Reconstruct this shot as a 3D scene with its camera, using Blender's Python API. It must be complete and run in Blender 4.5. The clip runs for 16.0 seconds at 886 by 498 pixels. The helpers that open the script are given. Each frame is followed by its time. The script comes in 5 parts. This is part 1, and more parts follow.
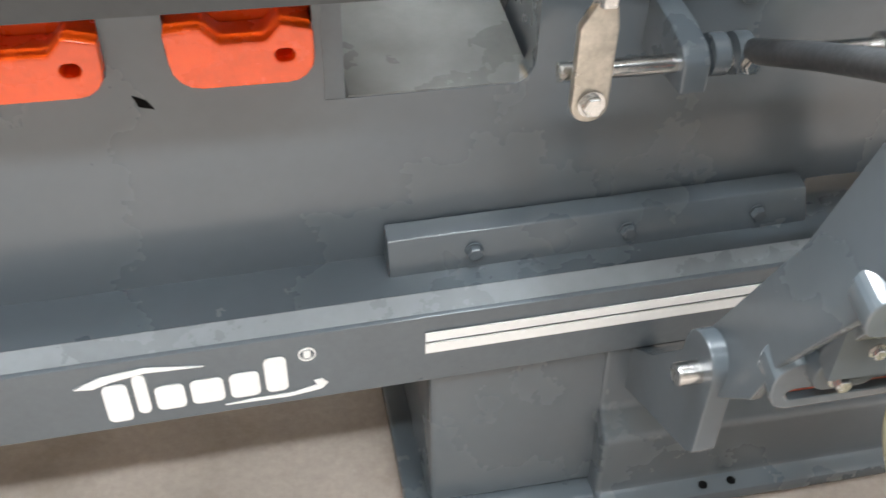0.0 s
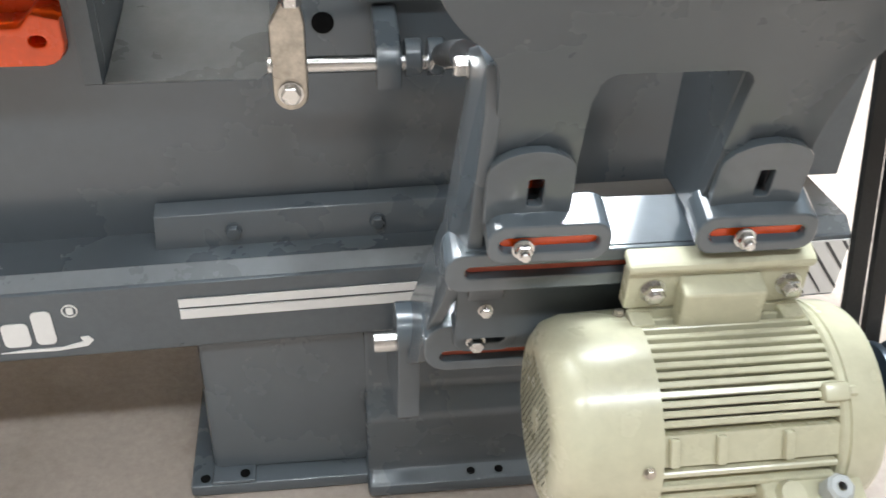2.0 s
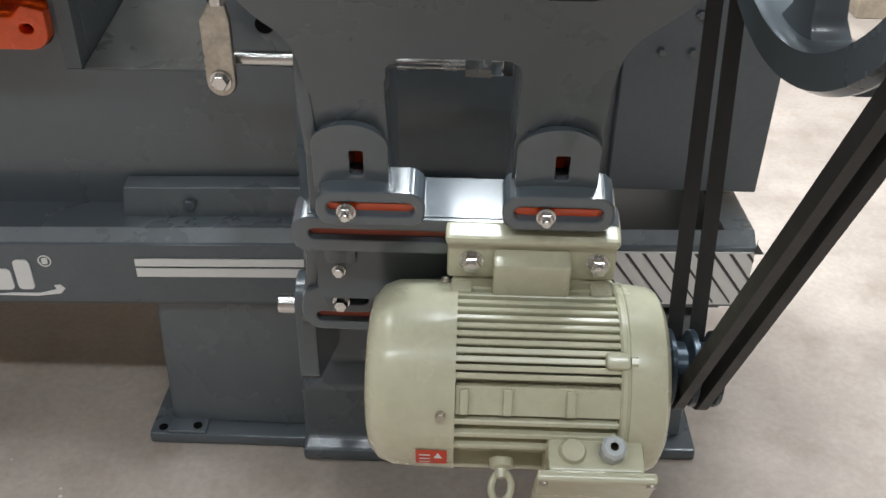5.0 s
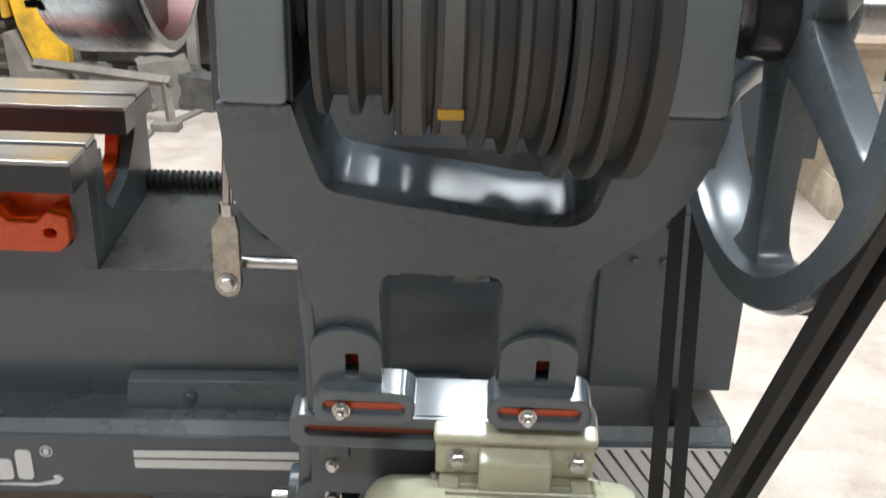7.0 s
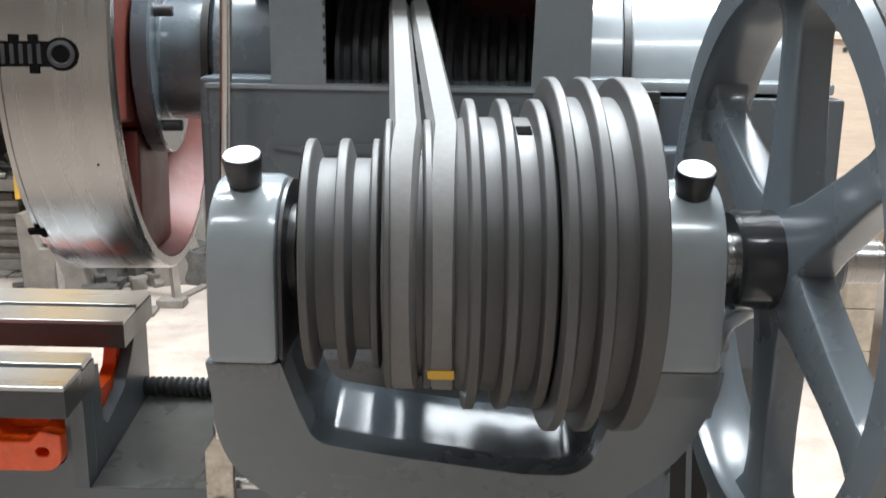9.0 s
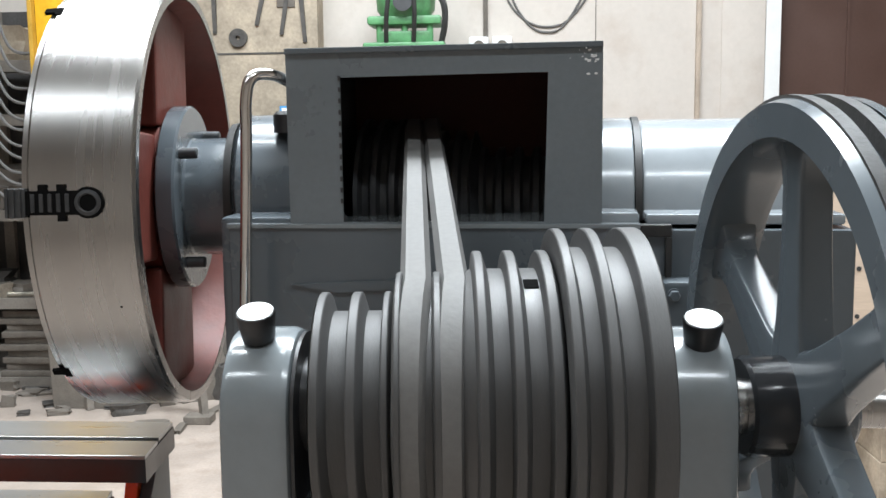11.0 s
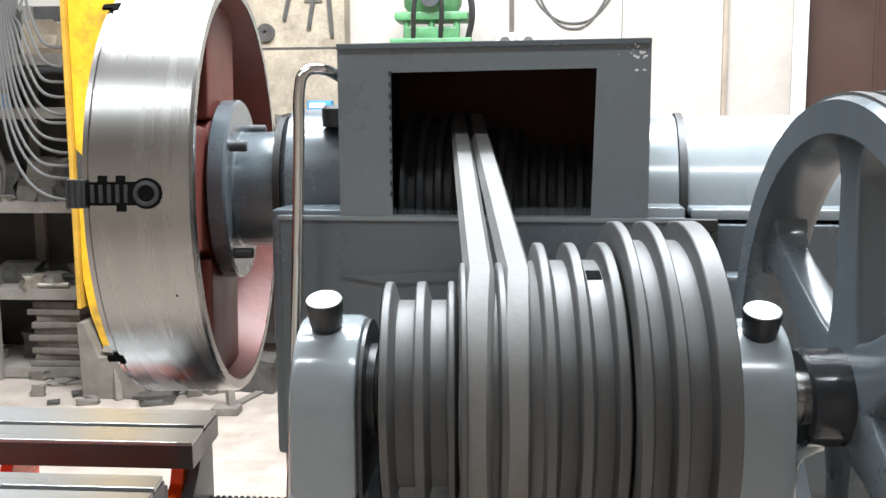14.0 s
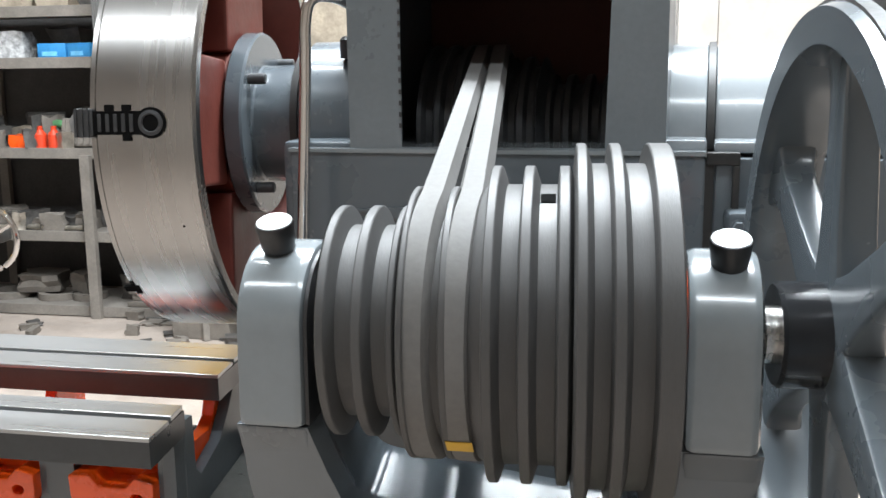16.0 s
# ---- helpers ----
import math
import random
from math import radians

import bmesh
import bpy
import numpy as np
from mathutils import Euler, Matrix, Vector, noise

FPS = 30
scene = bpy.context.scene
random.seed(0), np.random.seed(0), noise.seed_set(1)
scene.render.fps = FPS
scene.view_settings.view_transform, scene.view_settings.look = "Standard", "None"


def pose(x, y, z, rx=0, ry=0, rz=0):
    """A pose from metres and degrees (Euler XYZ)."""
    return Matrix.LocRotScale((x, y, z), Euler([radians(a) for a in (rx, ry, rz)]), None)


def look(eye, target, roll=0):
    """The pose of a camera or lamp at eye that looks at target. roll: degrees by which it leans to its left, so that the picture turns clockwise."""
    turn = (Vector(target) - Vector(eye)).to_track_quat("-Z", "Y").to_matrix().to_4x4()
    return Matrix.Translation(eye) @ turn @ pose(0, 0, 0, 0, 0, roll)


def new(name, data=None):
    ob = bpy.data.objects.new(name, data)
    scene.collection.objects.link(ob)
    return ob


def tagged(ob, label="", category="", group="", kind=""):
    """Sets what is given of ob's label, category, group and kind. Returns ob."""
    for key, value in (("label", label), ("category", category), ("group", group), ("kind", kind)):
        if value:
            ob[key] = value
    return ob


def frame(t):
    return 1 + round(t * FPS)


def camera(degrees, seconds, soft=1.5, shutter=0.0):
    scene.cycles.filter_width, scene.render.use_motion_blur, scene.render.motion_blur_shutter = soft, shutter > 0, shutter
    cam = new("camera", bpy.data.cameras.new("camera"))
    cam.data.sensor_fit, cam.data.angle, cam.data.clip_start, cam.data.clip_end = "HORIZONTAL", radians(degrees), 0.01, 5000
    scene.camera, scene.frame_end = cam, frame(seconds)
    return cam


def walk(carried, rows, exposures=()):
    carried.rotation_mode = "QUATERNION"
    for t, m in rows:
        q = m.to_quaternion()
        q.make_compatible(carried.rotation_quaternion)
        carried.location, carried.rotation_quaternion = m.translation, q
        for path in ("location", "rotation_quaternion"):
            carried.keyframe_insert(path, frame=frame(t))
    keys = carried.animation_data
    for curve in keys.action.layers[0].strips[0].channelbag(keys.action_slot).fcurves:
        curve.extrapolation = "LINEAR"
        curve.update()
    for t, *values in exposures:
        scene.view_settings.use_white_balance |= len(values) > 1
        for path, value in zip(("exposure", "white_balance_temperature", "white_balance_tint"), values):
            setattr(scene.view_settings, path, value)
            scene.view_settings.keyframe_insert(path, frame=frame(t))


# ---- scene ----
cam = camera(50.2, 16.0, shutter=0.4)
PATH = [
    (0, (-0.611, -0.435, 1.056), (-0.277, 1.074, -0.214), 1.6),
    (0.5, (-0.490, -0.454, 1.061), (-0.233, 1.076, -0.200), 2.1),
    (1, (-0.426, -0.492, 1.076), (-0.193, 1.074, -0.146), 1.3),
    (1.5, (-0.350, -0.570, 1.062), (-0.130, 1.028, -0.120), 2.5),
    (2, (-0.278, -0.638, 1.067), (-0.047, 0.964, -0.108), 2.0),
    (2.5, (-0.217, -0.661, 1.075), (-0.008, 0.927, -0.123), 1.7),
    (3, (-0.133, -0.682, 1.064), (-0.047, 0.868, -0.197), 1.5),
    (3.5, (-0.063, -0.711, 1.061), (-0.085, 0.870, -0.164), 0.7),
    (3.7, (-0.052, -0.726, 1.065), (-0.087, 0.879, -0.128), 0.6),
    (5.8, (0.000, -0.820, 1.098), (-0.049, 0.900, 0.079), 1.3),
    (6, (-0.002, -0.828, 1.102), (-0.055, 0.919, 0.129), 1.6),
    (6.5, (-0.007, -0.840, 1.114), (-0.052, 0.948, 0.219), 1.6),
    (7, (-0.005, -0.851, 1.141), (-0.042, 0.994, 0.369), 1.6),
    (7.5, (-0.002, -0.854, 1.163), (-0.045, 1.022, 0.473), 1.0),
    (8, (-0.001, -0.848, 1.182), (-0.058, 1.053, 0.562), 1.2),
    (8.5, (0.002, -0.837, 1.201), (-0.080, 1.085, 0.655), 0.9),
    (9, (0.006, -0.820, 1.218), (-0.055, 1.124, 0.753), 0.6),
    (9.5, (0.011, -0.817, 1.240), (-0.079, 1.145, 0.865), -0.3),
    (9.7, (0.011, -0.824, 1.256), (-0.092, 1.146, 0.927), -0.9),
    (10, (0.018, -0.824, 1.260), (-0.078, 1.156, 0.990), -1.0),
    (12.3, (0.023, -0.818, 1.259), (-0.143, 1.160, 1.010), -0.4),
    (12.5, (0.019, -0.815, 1.257), (-0.130, 1.163, 0.999), -0.2),
    (13, (-0.002, -0.831, 1.262), (-0.136, 1.149, 1.014), -0.3),
    (13.5, (-0.015, -0.838, 1.263), (-0.182, 1.139, 1.008), -0.4),
    (14, (-0.015, -0.847, 1.259), (-0.176, 1.130, 0.998), -0.4),
    (14.5, (-0.005, -0.849, 1.254), (-0.189, 1.124, 0.981), -0.2),
    (15, (0.031, -0.842, 1.243), (-0.199, 1.122, 0.939), 0.6),
    (15.5, (0.064, -0.827, 1.237), (-0.238, 1.119, 0.891), -0.2),
    (16, (0.105, -0.800, 1.228), (-0.279, 1.131, 0.873), -0.6),
]
EXPOSURES = [(0.0, 1.6), (1.2, 1.55), (1.7, 1.4), (2.1, 0.8), (2.5, 0.0), (3.0, -0.5), (3.5, -0.35), (6.0, 0.3), (7.0, 0.4), (8.0, 0.52), (9.5, 0.58), (10.0, 0.3), (12.5, 0.05), (13.0, 0.4), (13.5, 0.6), (14.5, 0.64), (16.0, 0.58)]
walk(cam, [(t, look(eye, target, roll)) for t, eye, target, roll in PATH], EXPOSURES)

# ---- light: unseen area lamps under the roof of the hall ----
scene.view_settings.exposure = 0.0
hall_world = bpy.data.worlds.new("hall_world")
hall_world.use_nodes = True
hall_world.node_tree.nodes["Background"].inputs[0].default_value = (0.8, 0.9, 1.0, 1)
hall_world.node_tree.nodes["Background"].inputs[1].default_value = 0.05
scene.world = hall_world


def tube_lamp(x, y, z, sx, sy, watts):
    data = bpy.data.lights.new("tube_lamp", "AREA")
    data.shape, data.size, data.size_y, data.energy = "RECTANGLE", sx, sy, watts
    data.color = (0.86, 0.94, 1.0)
    new("tube_lamp", data).matrix_world = pose(x, y, z)


tube_lamp(0.20, 0.92, 3.8, 1.4, 0.40, 150)
tube_lamp(-0.6, 1.75, 4.3, 4.6, 1.30, 320)
# added overhead to brighten the floor in front of the stand
tube_lamp(-0.9, 0.28, 3.9, 1.2, 0.20, 28)
# unseen front pair, added as fill for the machine's front faces
tube_lamp(-2.4, -2.2, 4.5, 2.4, 0.30, 50)
tube_lamp(1.0, -2.2, 4.5, 2.4, 0.30, 70)


# ---- materials ----
def mat(name, col, rough=0.5, metal=0.0, var=0.15, scale=8.0, fine=90.0, bump=0.15, stain=None, stain_amt=0.5,
        stain_scale=3.0, stretch=(1, 1, 1), rough_var=0.1, coat=0.0, wave=0.0):
    """Base colour varied at two scales, with fine relief and an optional stain colour."""
    m = bpy.data.materials.new(name)
    m.use_nodes = True
    n, l = m.node_tree.nodes, m.node_tree.links
    b = n["Principled BSDF"]
    b.inputs["Metallic"].default_value = metal
    b.inputs["Coat Weight"].default_value = coat
    b.inputs["Coat Roughness"].default_value = 0.12
    tc = n.new("ShaderNodeTexCoord")
    mp = n.new("ShaderNodeMapping")
    mp.inputs["Scale"].default_value = stretch
    l.new(tc.outputs["Object"], mp.inputs["Vector"])

    def tex(s, detail=6.0, r=0.6):
        t = n.new("ShaderNodeTexNoise")
        t.inputs["Scale"].default_value, t.inputs["Detail"].default_value, t.inputs["Roughness"].default_value = s, detail, r
        l.new(mp.outputs["Vector"], t.inputs["Vector"])
        return t.outputs["Fac"]

    def ramp(fac, a, b2, lo, hi):
        r = n.new("ShaderNodeMapRange")
        r.inputs[1].default_value, r.inputs[2].default_value, r.inputs[3].default_value, r.inputs[4].default_value = a, b2, lo, hi
        l.new(fac, r.inputs[0])
        return r.outputs[0]

    big, small = tex(scale), tex(fine, 3.0)
    mul = n.new("ShaderNodeMath")
    mul.operation = "MULTIPLY"
    l.new(ramp(big, 0.3, 0.7, 1 - var, 1 + var), mul.inputs[0])
    l.new(ramp(small, 0.3, 0.7, 1 - var * 0.5, 1 + var * 0.5), mul.inputs[1])
    mix = n.new("ShaderNodeMix")
    mix.data_type, mix.blend_type = "RGBA", "MULTIPLY"
    mix.inputs[0].default_value = 1.0
    mix.inputs[6].default_value = (*col, 1)
    l.new(mul.outputs[0], mix.inputs[7])
    colour = mix.outputs[2]
    if stain:
        sm = n.new("ShaderNodeMix")
        sm.data_type = "RGBA"
        l.new(ramp(tex(stain_scale, 8.0, 0.65), 0.5, 0.68, 0.0, stain_amt), sm.inputs[0])
        l.new(colour, sm.inputs[6])
        sm.inputs[7].default_value = (*stain, 1)
        colour = sm.outputs[2]
    l.new(colour, b.inputs["Base Color"])
    l.new(ramp(big, 0.3, 0.7, max(0.03, rough - rough_var), min(1.0, rough + rough_var)), b.inputs["Roughness"])
    if bump:
        bp = n.new("ShaderNodeBump")
        bp.inputs["Strength"].default_value, bp.inputs["Distance"].default_value = bump, 0.002
        l.new(small, bp.inputs["Height"])
        if wave:
            wv = n.new("ShaderNodeBump")
            wv.inputs["Strength"].default_value, wv.inputs["Distance"].default_value = wave, 0.006
            l.new(tex(24, 2.0), wv.inputs["Height"])
            l.new(wv.outputs["Normal"], bp.inputs["Normal"])
        l.new(bp.outputs["Normal"], b.inputs["Normal"])
    return m


GREY = mat("machine_grey_enamel", (0.086, 0.101, 0.113), 0.27, var=0.045, scale=3, fine=60, bump=0.03, coat=0.35, wave=0.035, rough_var=0.03)
TROUGH = mat("runny_grey_enamel", (0.088, 0.105, 0.118), 0.17, var=0.08, scale=5, fine=60, bump=0.02, coat=0.8, wave=0.06, rough_var=0.04)
# same grey as the tray; light on the upward faces is in the colour
LEDGE = mat("scuffed_lit_grey_enamel", (0.165, 0.180, 0.190), 0.30, var=0.10, scale=6, fine=60, bump=0.03, coat=0.3, rough_var=0.14)
GREY_LIGHT = mat("cover_grey_enamel", (0.185, 0.205, 0.215), 0.2, var=0.07, scale=5, fine=60, bump=0.05, coat=0.5, wave=0.06)
COVER = mat("pale_cover_enamel", (0.25, 0.272, 0.288), 0.22, var=0.05, scale=4, fine=60, bump=0.03, coat=0.5, wave=0.04)
SHEET = mat("sheet_metal_grey", (0.098, 0.114, 0.126), 0.36, var=0.10, scale=6, fine=120, bump=0.05)
GUARD = mat("guard_sheet_grey", (0.135, 0.153, 0.164), 0.34, var=0.10, scale=7, fine=120, bump=0.05, coat=0.2, rough_var=0.12)
PUTTY = mat("filled_grey_casting", (0.13, 0.131, 0.125), 0.30, var=0.2, scale=7, fine=40, bump=0.1, stain=(0.26, 0.265, 0.25), stain_amt=0.3, stain_scale=6)
ORANGE = mat("orange_enamel", (0.95, 0.10, 0.006), 0.25, var=0.15, scale=14, fine=45, bump=0.5, coat=0.4)
PULLEY = mat("turned_cast_iron", (0.072, 0.0705, 0.0695), 0.52, metal=0.30, var=0.10, scale=5, fine=260, bump=0.12, stretch=(3, 0.6, 0.6))
IRON = mat("dark_cast_iron", (0.05, 0.051, 0.053), 0.5, metal=0.3, var=0.3, scale=20, fine=150, bump=0.3)
STEEL = mat("turned_steel", (0.35, 0.34, 0.328), 0.27, metal=1.0, var=0.06, scale=5, fine=110, bump=0.015, stretch=(10, 0.6, 0.6), rough_var=0.03)
ZINC = mat("zinc_plated_steel", (0.62, 0.61, 0.59), 0.24, metal=1.0, var=0.12, scale=30, fine=200, bump=0.1)
CHROME = mat("chrome_steel", (0.72, 0.70, 0.68), 0.12, metal=1.0, var=0.05, scale=20, fine=200, bump=0.03, rough_var=0.04)
OLDSTEEL = mat("worn_plated_steel", (0.47, 0.43, 0.37), 0.36, metal=0.85, var=0.25, scale=30, fine=160, bump=0.2)
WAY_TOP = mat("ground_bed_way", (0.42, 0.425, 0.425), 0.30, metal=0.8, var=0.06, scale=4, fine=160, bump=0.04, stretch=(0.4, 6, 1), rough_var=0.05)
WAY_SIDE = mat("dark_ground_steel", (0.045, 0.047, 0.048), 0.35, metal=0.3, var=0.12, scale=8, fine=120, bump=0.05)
BEIGE = mat("motor_beige_enamel", (0.56, 0.535, 0.385), 0.26, var=0.08, scale=9, fine=80, bump=0.10, stain=(0.22, 0.20, 0.12), stain_amt=0.3, stain_scale=9, coat=0.3)
RED_OXIDE = mat("red_oxide_primer", (0.14, 0.031, 0.021), 0.5, var=0.18, scale=9, fine=40, bump=0.4)
RUBBER = mat("black_rubber", (0.018, 0.017, 0.016), 0.55, var=0.2, scale=30, fine=200, bump=0.2)
BELT = mat("dusty_belt_back", (0.122, 0.118, 0.113), 0.7, var=0.14, scale=14, fine=160, bump=0.12, stretch=(1, 1, 1))
BLACK = mat("black_plastic", (0.02, 0.02, 0.021), 0.4, var=0.15, scale=20, fine=150, bump=0.15)
# flat black painted for the shade inside holes; also one paint chip
HOLE = mat("hole_shade_chip_black", (0.008, 0.008, 0.008), 0.8, var=0.2, bump=0)
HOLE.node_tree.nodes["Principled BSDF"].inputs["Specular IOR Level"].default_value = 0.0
WHITE = mat("white_vinyl", (0.78, 0.78, 0.77), 0.4, var=0.04, scale=12, fine=100, bump=0.02)
DARKLINE = mat("dark_vinyl", (0.05, 0.052, 0.055), 0.4, var=0.05, bump=0)
YELLOW = mat("yellow_enamel", (0.66, 0.36, 0.02), 0.4, var=0.15, scale=10, fine=60, bump=0.15, stain=(0.12, 0.09, 0.04), stain_amt=0.6, stain_scale=7)
TAG = mat("ochre_label", (0.55, 0.33, 0.03), 0.5, var=0.1, bump=0)
REDTAG = mat("red_label", (0.62, 0.05, 0.015), 0.45, var=0.05, bump=0)
BLUE = mat("blue_card", (0.03, 0.22, 0.48), 0.5, var=0.15, bump=0.05)
GREEN = mat("green_enamel", (0.10, 0.28, 0.12), 0.4, var=0.2, scale=12, fine=60, bump=0.2, stain=(0.05, 0.07, 0.04), stain_amt=0.6, stain_scale=9)
FLOOR = mat("dusty_concrete", (0.36, 0.30, 0.258), 0.5, var=0.16, scale=5.0, fine=85, bump=0.35, stain=(0.22, 0.165, 0.125), stain_amt=0.42, stain_scale=9.0, rough_var=0.15)
WALL = mat("stained_plaster", (0.58, 0.525, 0.475), 0.85, var=0.06, scale=1.2, fine=30, bump=0.2, stain=(0.44, 0.36, 0.30), stain_amt=0.5, stain_scale=2.6)
BROWN = mat("brown_sheet_door", (0.085, 0.046, 0.036), 0.45, var=0.1, scale=3, fine=60, bump=0.08)
RACK = mat("dusty_rack_steel", (0.20, 0.178, 0.155), 0.6, var=0.2, scale=9, fine=90, bump=0.2)
BOARD = mat("grimy_plywood", (0.40, 0.33, 0.25), 0.7, var=0.25, scale=5, fine=60, bump=0.2, stain=(0.10, 0.08, 0.06), stain_amt=0.7, stain_scale=3)
SCRAP = mat("scrap_iron", (0.085, 0.078, 0.072), 0.6, metal=0.3, var=0.4, scale=16, fine=120, bump=0.4)
DUSTY = mat("dusty_iron", (0.15, 0.13, 0.11), 0.75, var=0.25, scale=12, fine=120, bump=0.3)
CABLE = mat("grey_cable", (0.12, 0.115, 0.11), 0.6, var=0.1, bump=0.05)
CEIL = mat("pale_roof_sheet", (0.6, 0.6, 0.58), 0.6, var=0.1, scale=1, bump=0.05)
# tops of the oil cups, much lighter than their black sides
CAPTOP = mat("grey_cap_top", (0.33, 0.34, 0.34), 0.3, metal=0.6, var=0.1)
FOIL = mat("clear_plastic_bag", (0.4, 0.4, 0.4), 0.25, var=0.5, scale=25, fine=80, bump=1.0)


# ---- mesh helpers ----
def solid(bm, bevel=0.0, seg=2):
    if bevel:
        edges = [e for e in bm.edges if len(e.link_faces) == 2 and e.calc_face_angle(0) > 0.6]
        bmesh.ops.bevel(bm, geom=edges, offset=bevel, segments=seg, profile=0.5, affect="EDGES", clamp_overlap=True)
    return bm


def box(x0, x1, y0, y1, z0, z1, bevel=0.0, seg=2):
    bm = bmesh.new()
    bmesh.ops.create_cube(bm, size=1)
    for v in bm.verts:
        v.co = ((x0 + x1) / 2 + v.co.x * (x1 - x0), (y0 + y1) / 2 + v.co.y * (y1 - y0), (z0 + z1) / 2 + v.co.z * (z1 - z0))
    return solid(bm, bevel, seg)


def axis_matrix(axis):
    if axis == "x":
        return Matrix(((0, 0, 1, 0), (1, 0, 0, 0), (0, 1, 0, 0), (0, 0, 0, 1)))
    if axis == "y":
        return Matrix(((1, 0, 0, 0), (0, 0, -1, 0), (0, 1, 0, 0), (0, 0, 0, 1)))
    return Matrix.Identity(4)


def spin(profile, axis="x", at=(0, 0, 0), seg=48, closed=False):
    """Turned body: profile of (along, radius) round the axis; ends are capped where the radius is 0."""
    bm = bmesh.new()
    rings = []
    for a, r in profile:
        if r <= 1e-6:
            rings.append([bm.verts.new((0, 0, a))])
        else:
            rings.append([bm.verts.new((r * math.cos(2 * math.pi * k / seg), r * math.sin(2 * math.pi * k / seg), a)) for k in range(seg)])
    pairs = list(zip(rings, rings[1:])) + ([(rings[-1], rings[0])] if closed else [])
    for p, q in pairs:
        for k in range(seg):
            j = (k + 1) % seg
            if len(p) == 1 and len(q) == 1:
                continue
            if len(p) == 1:
                bm.faces.new((p[0], q[j], q[k]))
            elif len(q) == 1:
                bm.faces.new((p[k], p[j], q[0]))
            else:
                bm.faces.new((p[k], p[j], q[j], q[k]))
    bmesh.ops.recalc_face_normals(bm, faces=bm.faces)
    bm.transform(Matrix.Translation(at) @ axis_matrix(axis))
    return bm


def prism(outer, depth, holes=(), axis="y", at=(0, 0, 0), bevel=0.0):
    """Plate: outline (u, v) with holes, depth along the axis. axis y: u is x, v is z, depth goes to +y; axis x: u is y, v is z; axis z: u is x, v is y."""
    bm = bmesh.new()
    for loop in (outer, *holes):
        vs = [bm.verts.new((u, v, 0)) for u, v in loop]
        for a, b in zip(vs, vs[1:] + vs[:1]):
            bm.edges.new((a, b))
    bmesh.ops.triangle_fill(bm, edges=bm.edges[:], use_beauty=True)
    bmesh.ops.dissolve_limit(bm, angle_limit=0.01, verts=bm.verts[:], edges=bm.edges[:])
    ext = bmesh.ops.extrude_face_region(bm, geom=bm.faces[:])
    for v in [g for g in ext["geom"] if isinstance(g, bmesh.types.BMVert)]:
        v.co.z += depth
    bmesh.ops.recalc_face_normals(bm, faces=bm.faces)
    if axis == "y":
        m = Matrix(((1, 0, 0, 0), (0, 0, 1, 0), (0, 1, 0, 0), (0, 0, 0, 1)))
    elif axis == "x":
        m = Matrix(((0, 0, 1, 0), (1, 0, 0, 0), (0, 1, 0, 0), (0, 0, 0, 1)))
    else:
        m = Matrix.Identity(4)
    bm.transform(Matrix.Translation(at) @ m)
    bmesh.ops.recalc_face_normals(bm, faces=bm.faces)
    return solid(bm, bevel)


def arc(cx, cy, r, a0, a1, n=8, ry=None):
    return [(cx + r * math.cos(radians(a0 + (a1 - a0) * k / n)), cy + (ry or r) * math.sin(radians(a0 + (a1 - a0) * k / n))) for k in range(n + 1)]


def slot(cx, cy, length, width, vertical=False, n=6):
    h = (length - width) / 2
    if vertical:
        return arc(cx, cy + h, width / 2, 0, 180, n) + arc(cx, cy - h, width / 2, 180, 360, n)
    return arc(cx + h, cy, width / 2, -90, 90, n) + arc(cx - h, cy, width / 2, 90, 270, n)


def rounded(x0, x1, y0, y1, r, n=5):
    return arc(x1 - r, y1 - r, r, 0, 90, n) + arc(x0 + r, y1 - r, r, 90, 180, n) + arc(x0 + r, y0 + r, r, 180, 270, n) + arc(x1 - r, y0 + r, r, 270, 360, n)


def tube(points, r, seg=10, closed=False, flat=None):
    """Bar along a line of points, round, or with flat=(half width along x, half thickness)."""
    pts = [Vector(p) for p in points]
    bm = bmesh.new()
    rings, n = [], len(pts)
    for i, p in enumerate(pts):
        a = pts[(i - 1) % n] if closed or i else pts[0]
        b = pts[(i + 1) % n] if closed or i < n - 1 else pts[-1]
        d = (b - a).normalized()
        side = Vector((1, 0, 0)) if abs(d.x) < 0.9 else Vector((0, 0, 1))
        u = (side - d * side.dot(d)).normalized()
        w = d.cross(u)
        if flat:
            ring = [u * sx * flat[0] * k + w * sy * flat[1] for sx, sy, k in ((1, 1, 1), (-1, 1, 1), (-1, -1, 0.62), (1, -1, 0.62))]
        else:
            ring = [u * r * math.cos(2 * math.pi * k / seg) + w * r * math.sin(2 * math.pi * k / seg) for k in range(seg)]
        rings.append([bm.verts.new(p + o) for o in ring])
    m = len(rings[0])
    for p, q in list(zip(rings, rings[1:])) + ([(rings[-1], rings[0])] if closed else []):
        for k in range(m):
            bm.faces.new((p[k], p[(k + 1) % m], q[(k + 1) % m], q[k]))
    if not closed:
        bm.faces.new(rings[0][::-1]), bm.faces.new(rings[-1])
    bmesh.ops.recalc_face_normals(bm, faces=bm.faces)
    return bm


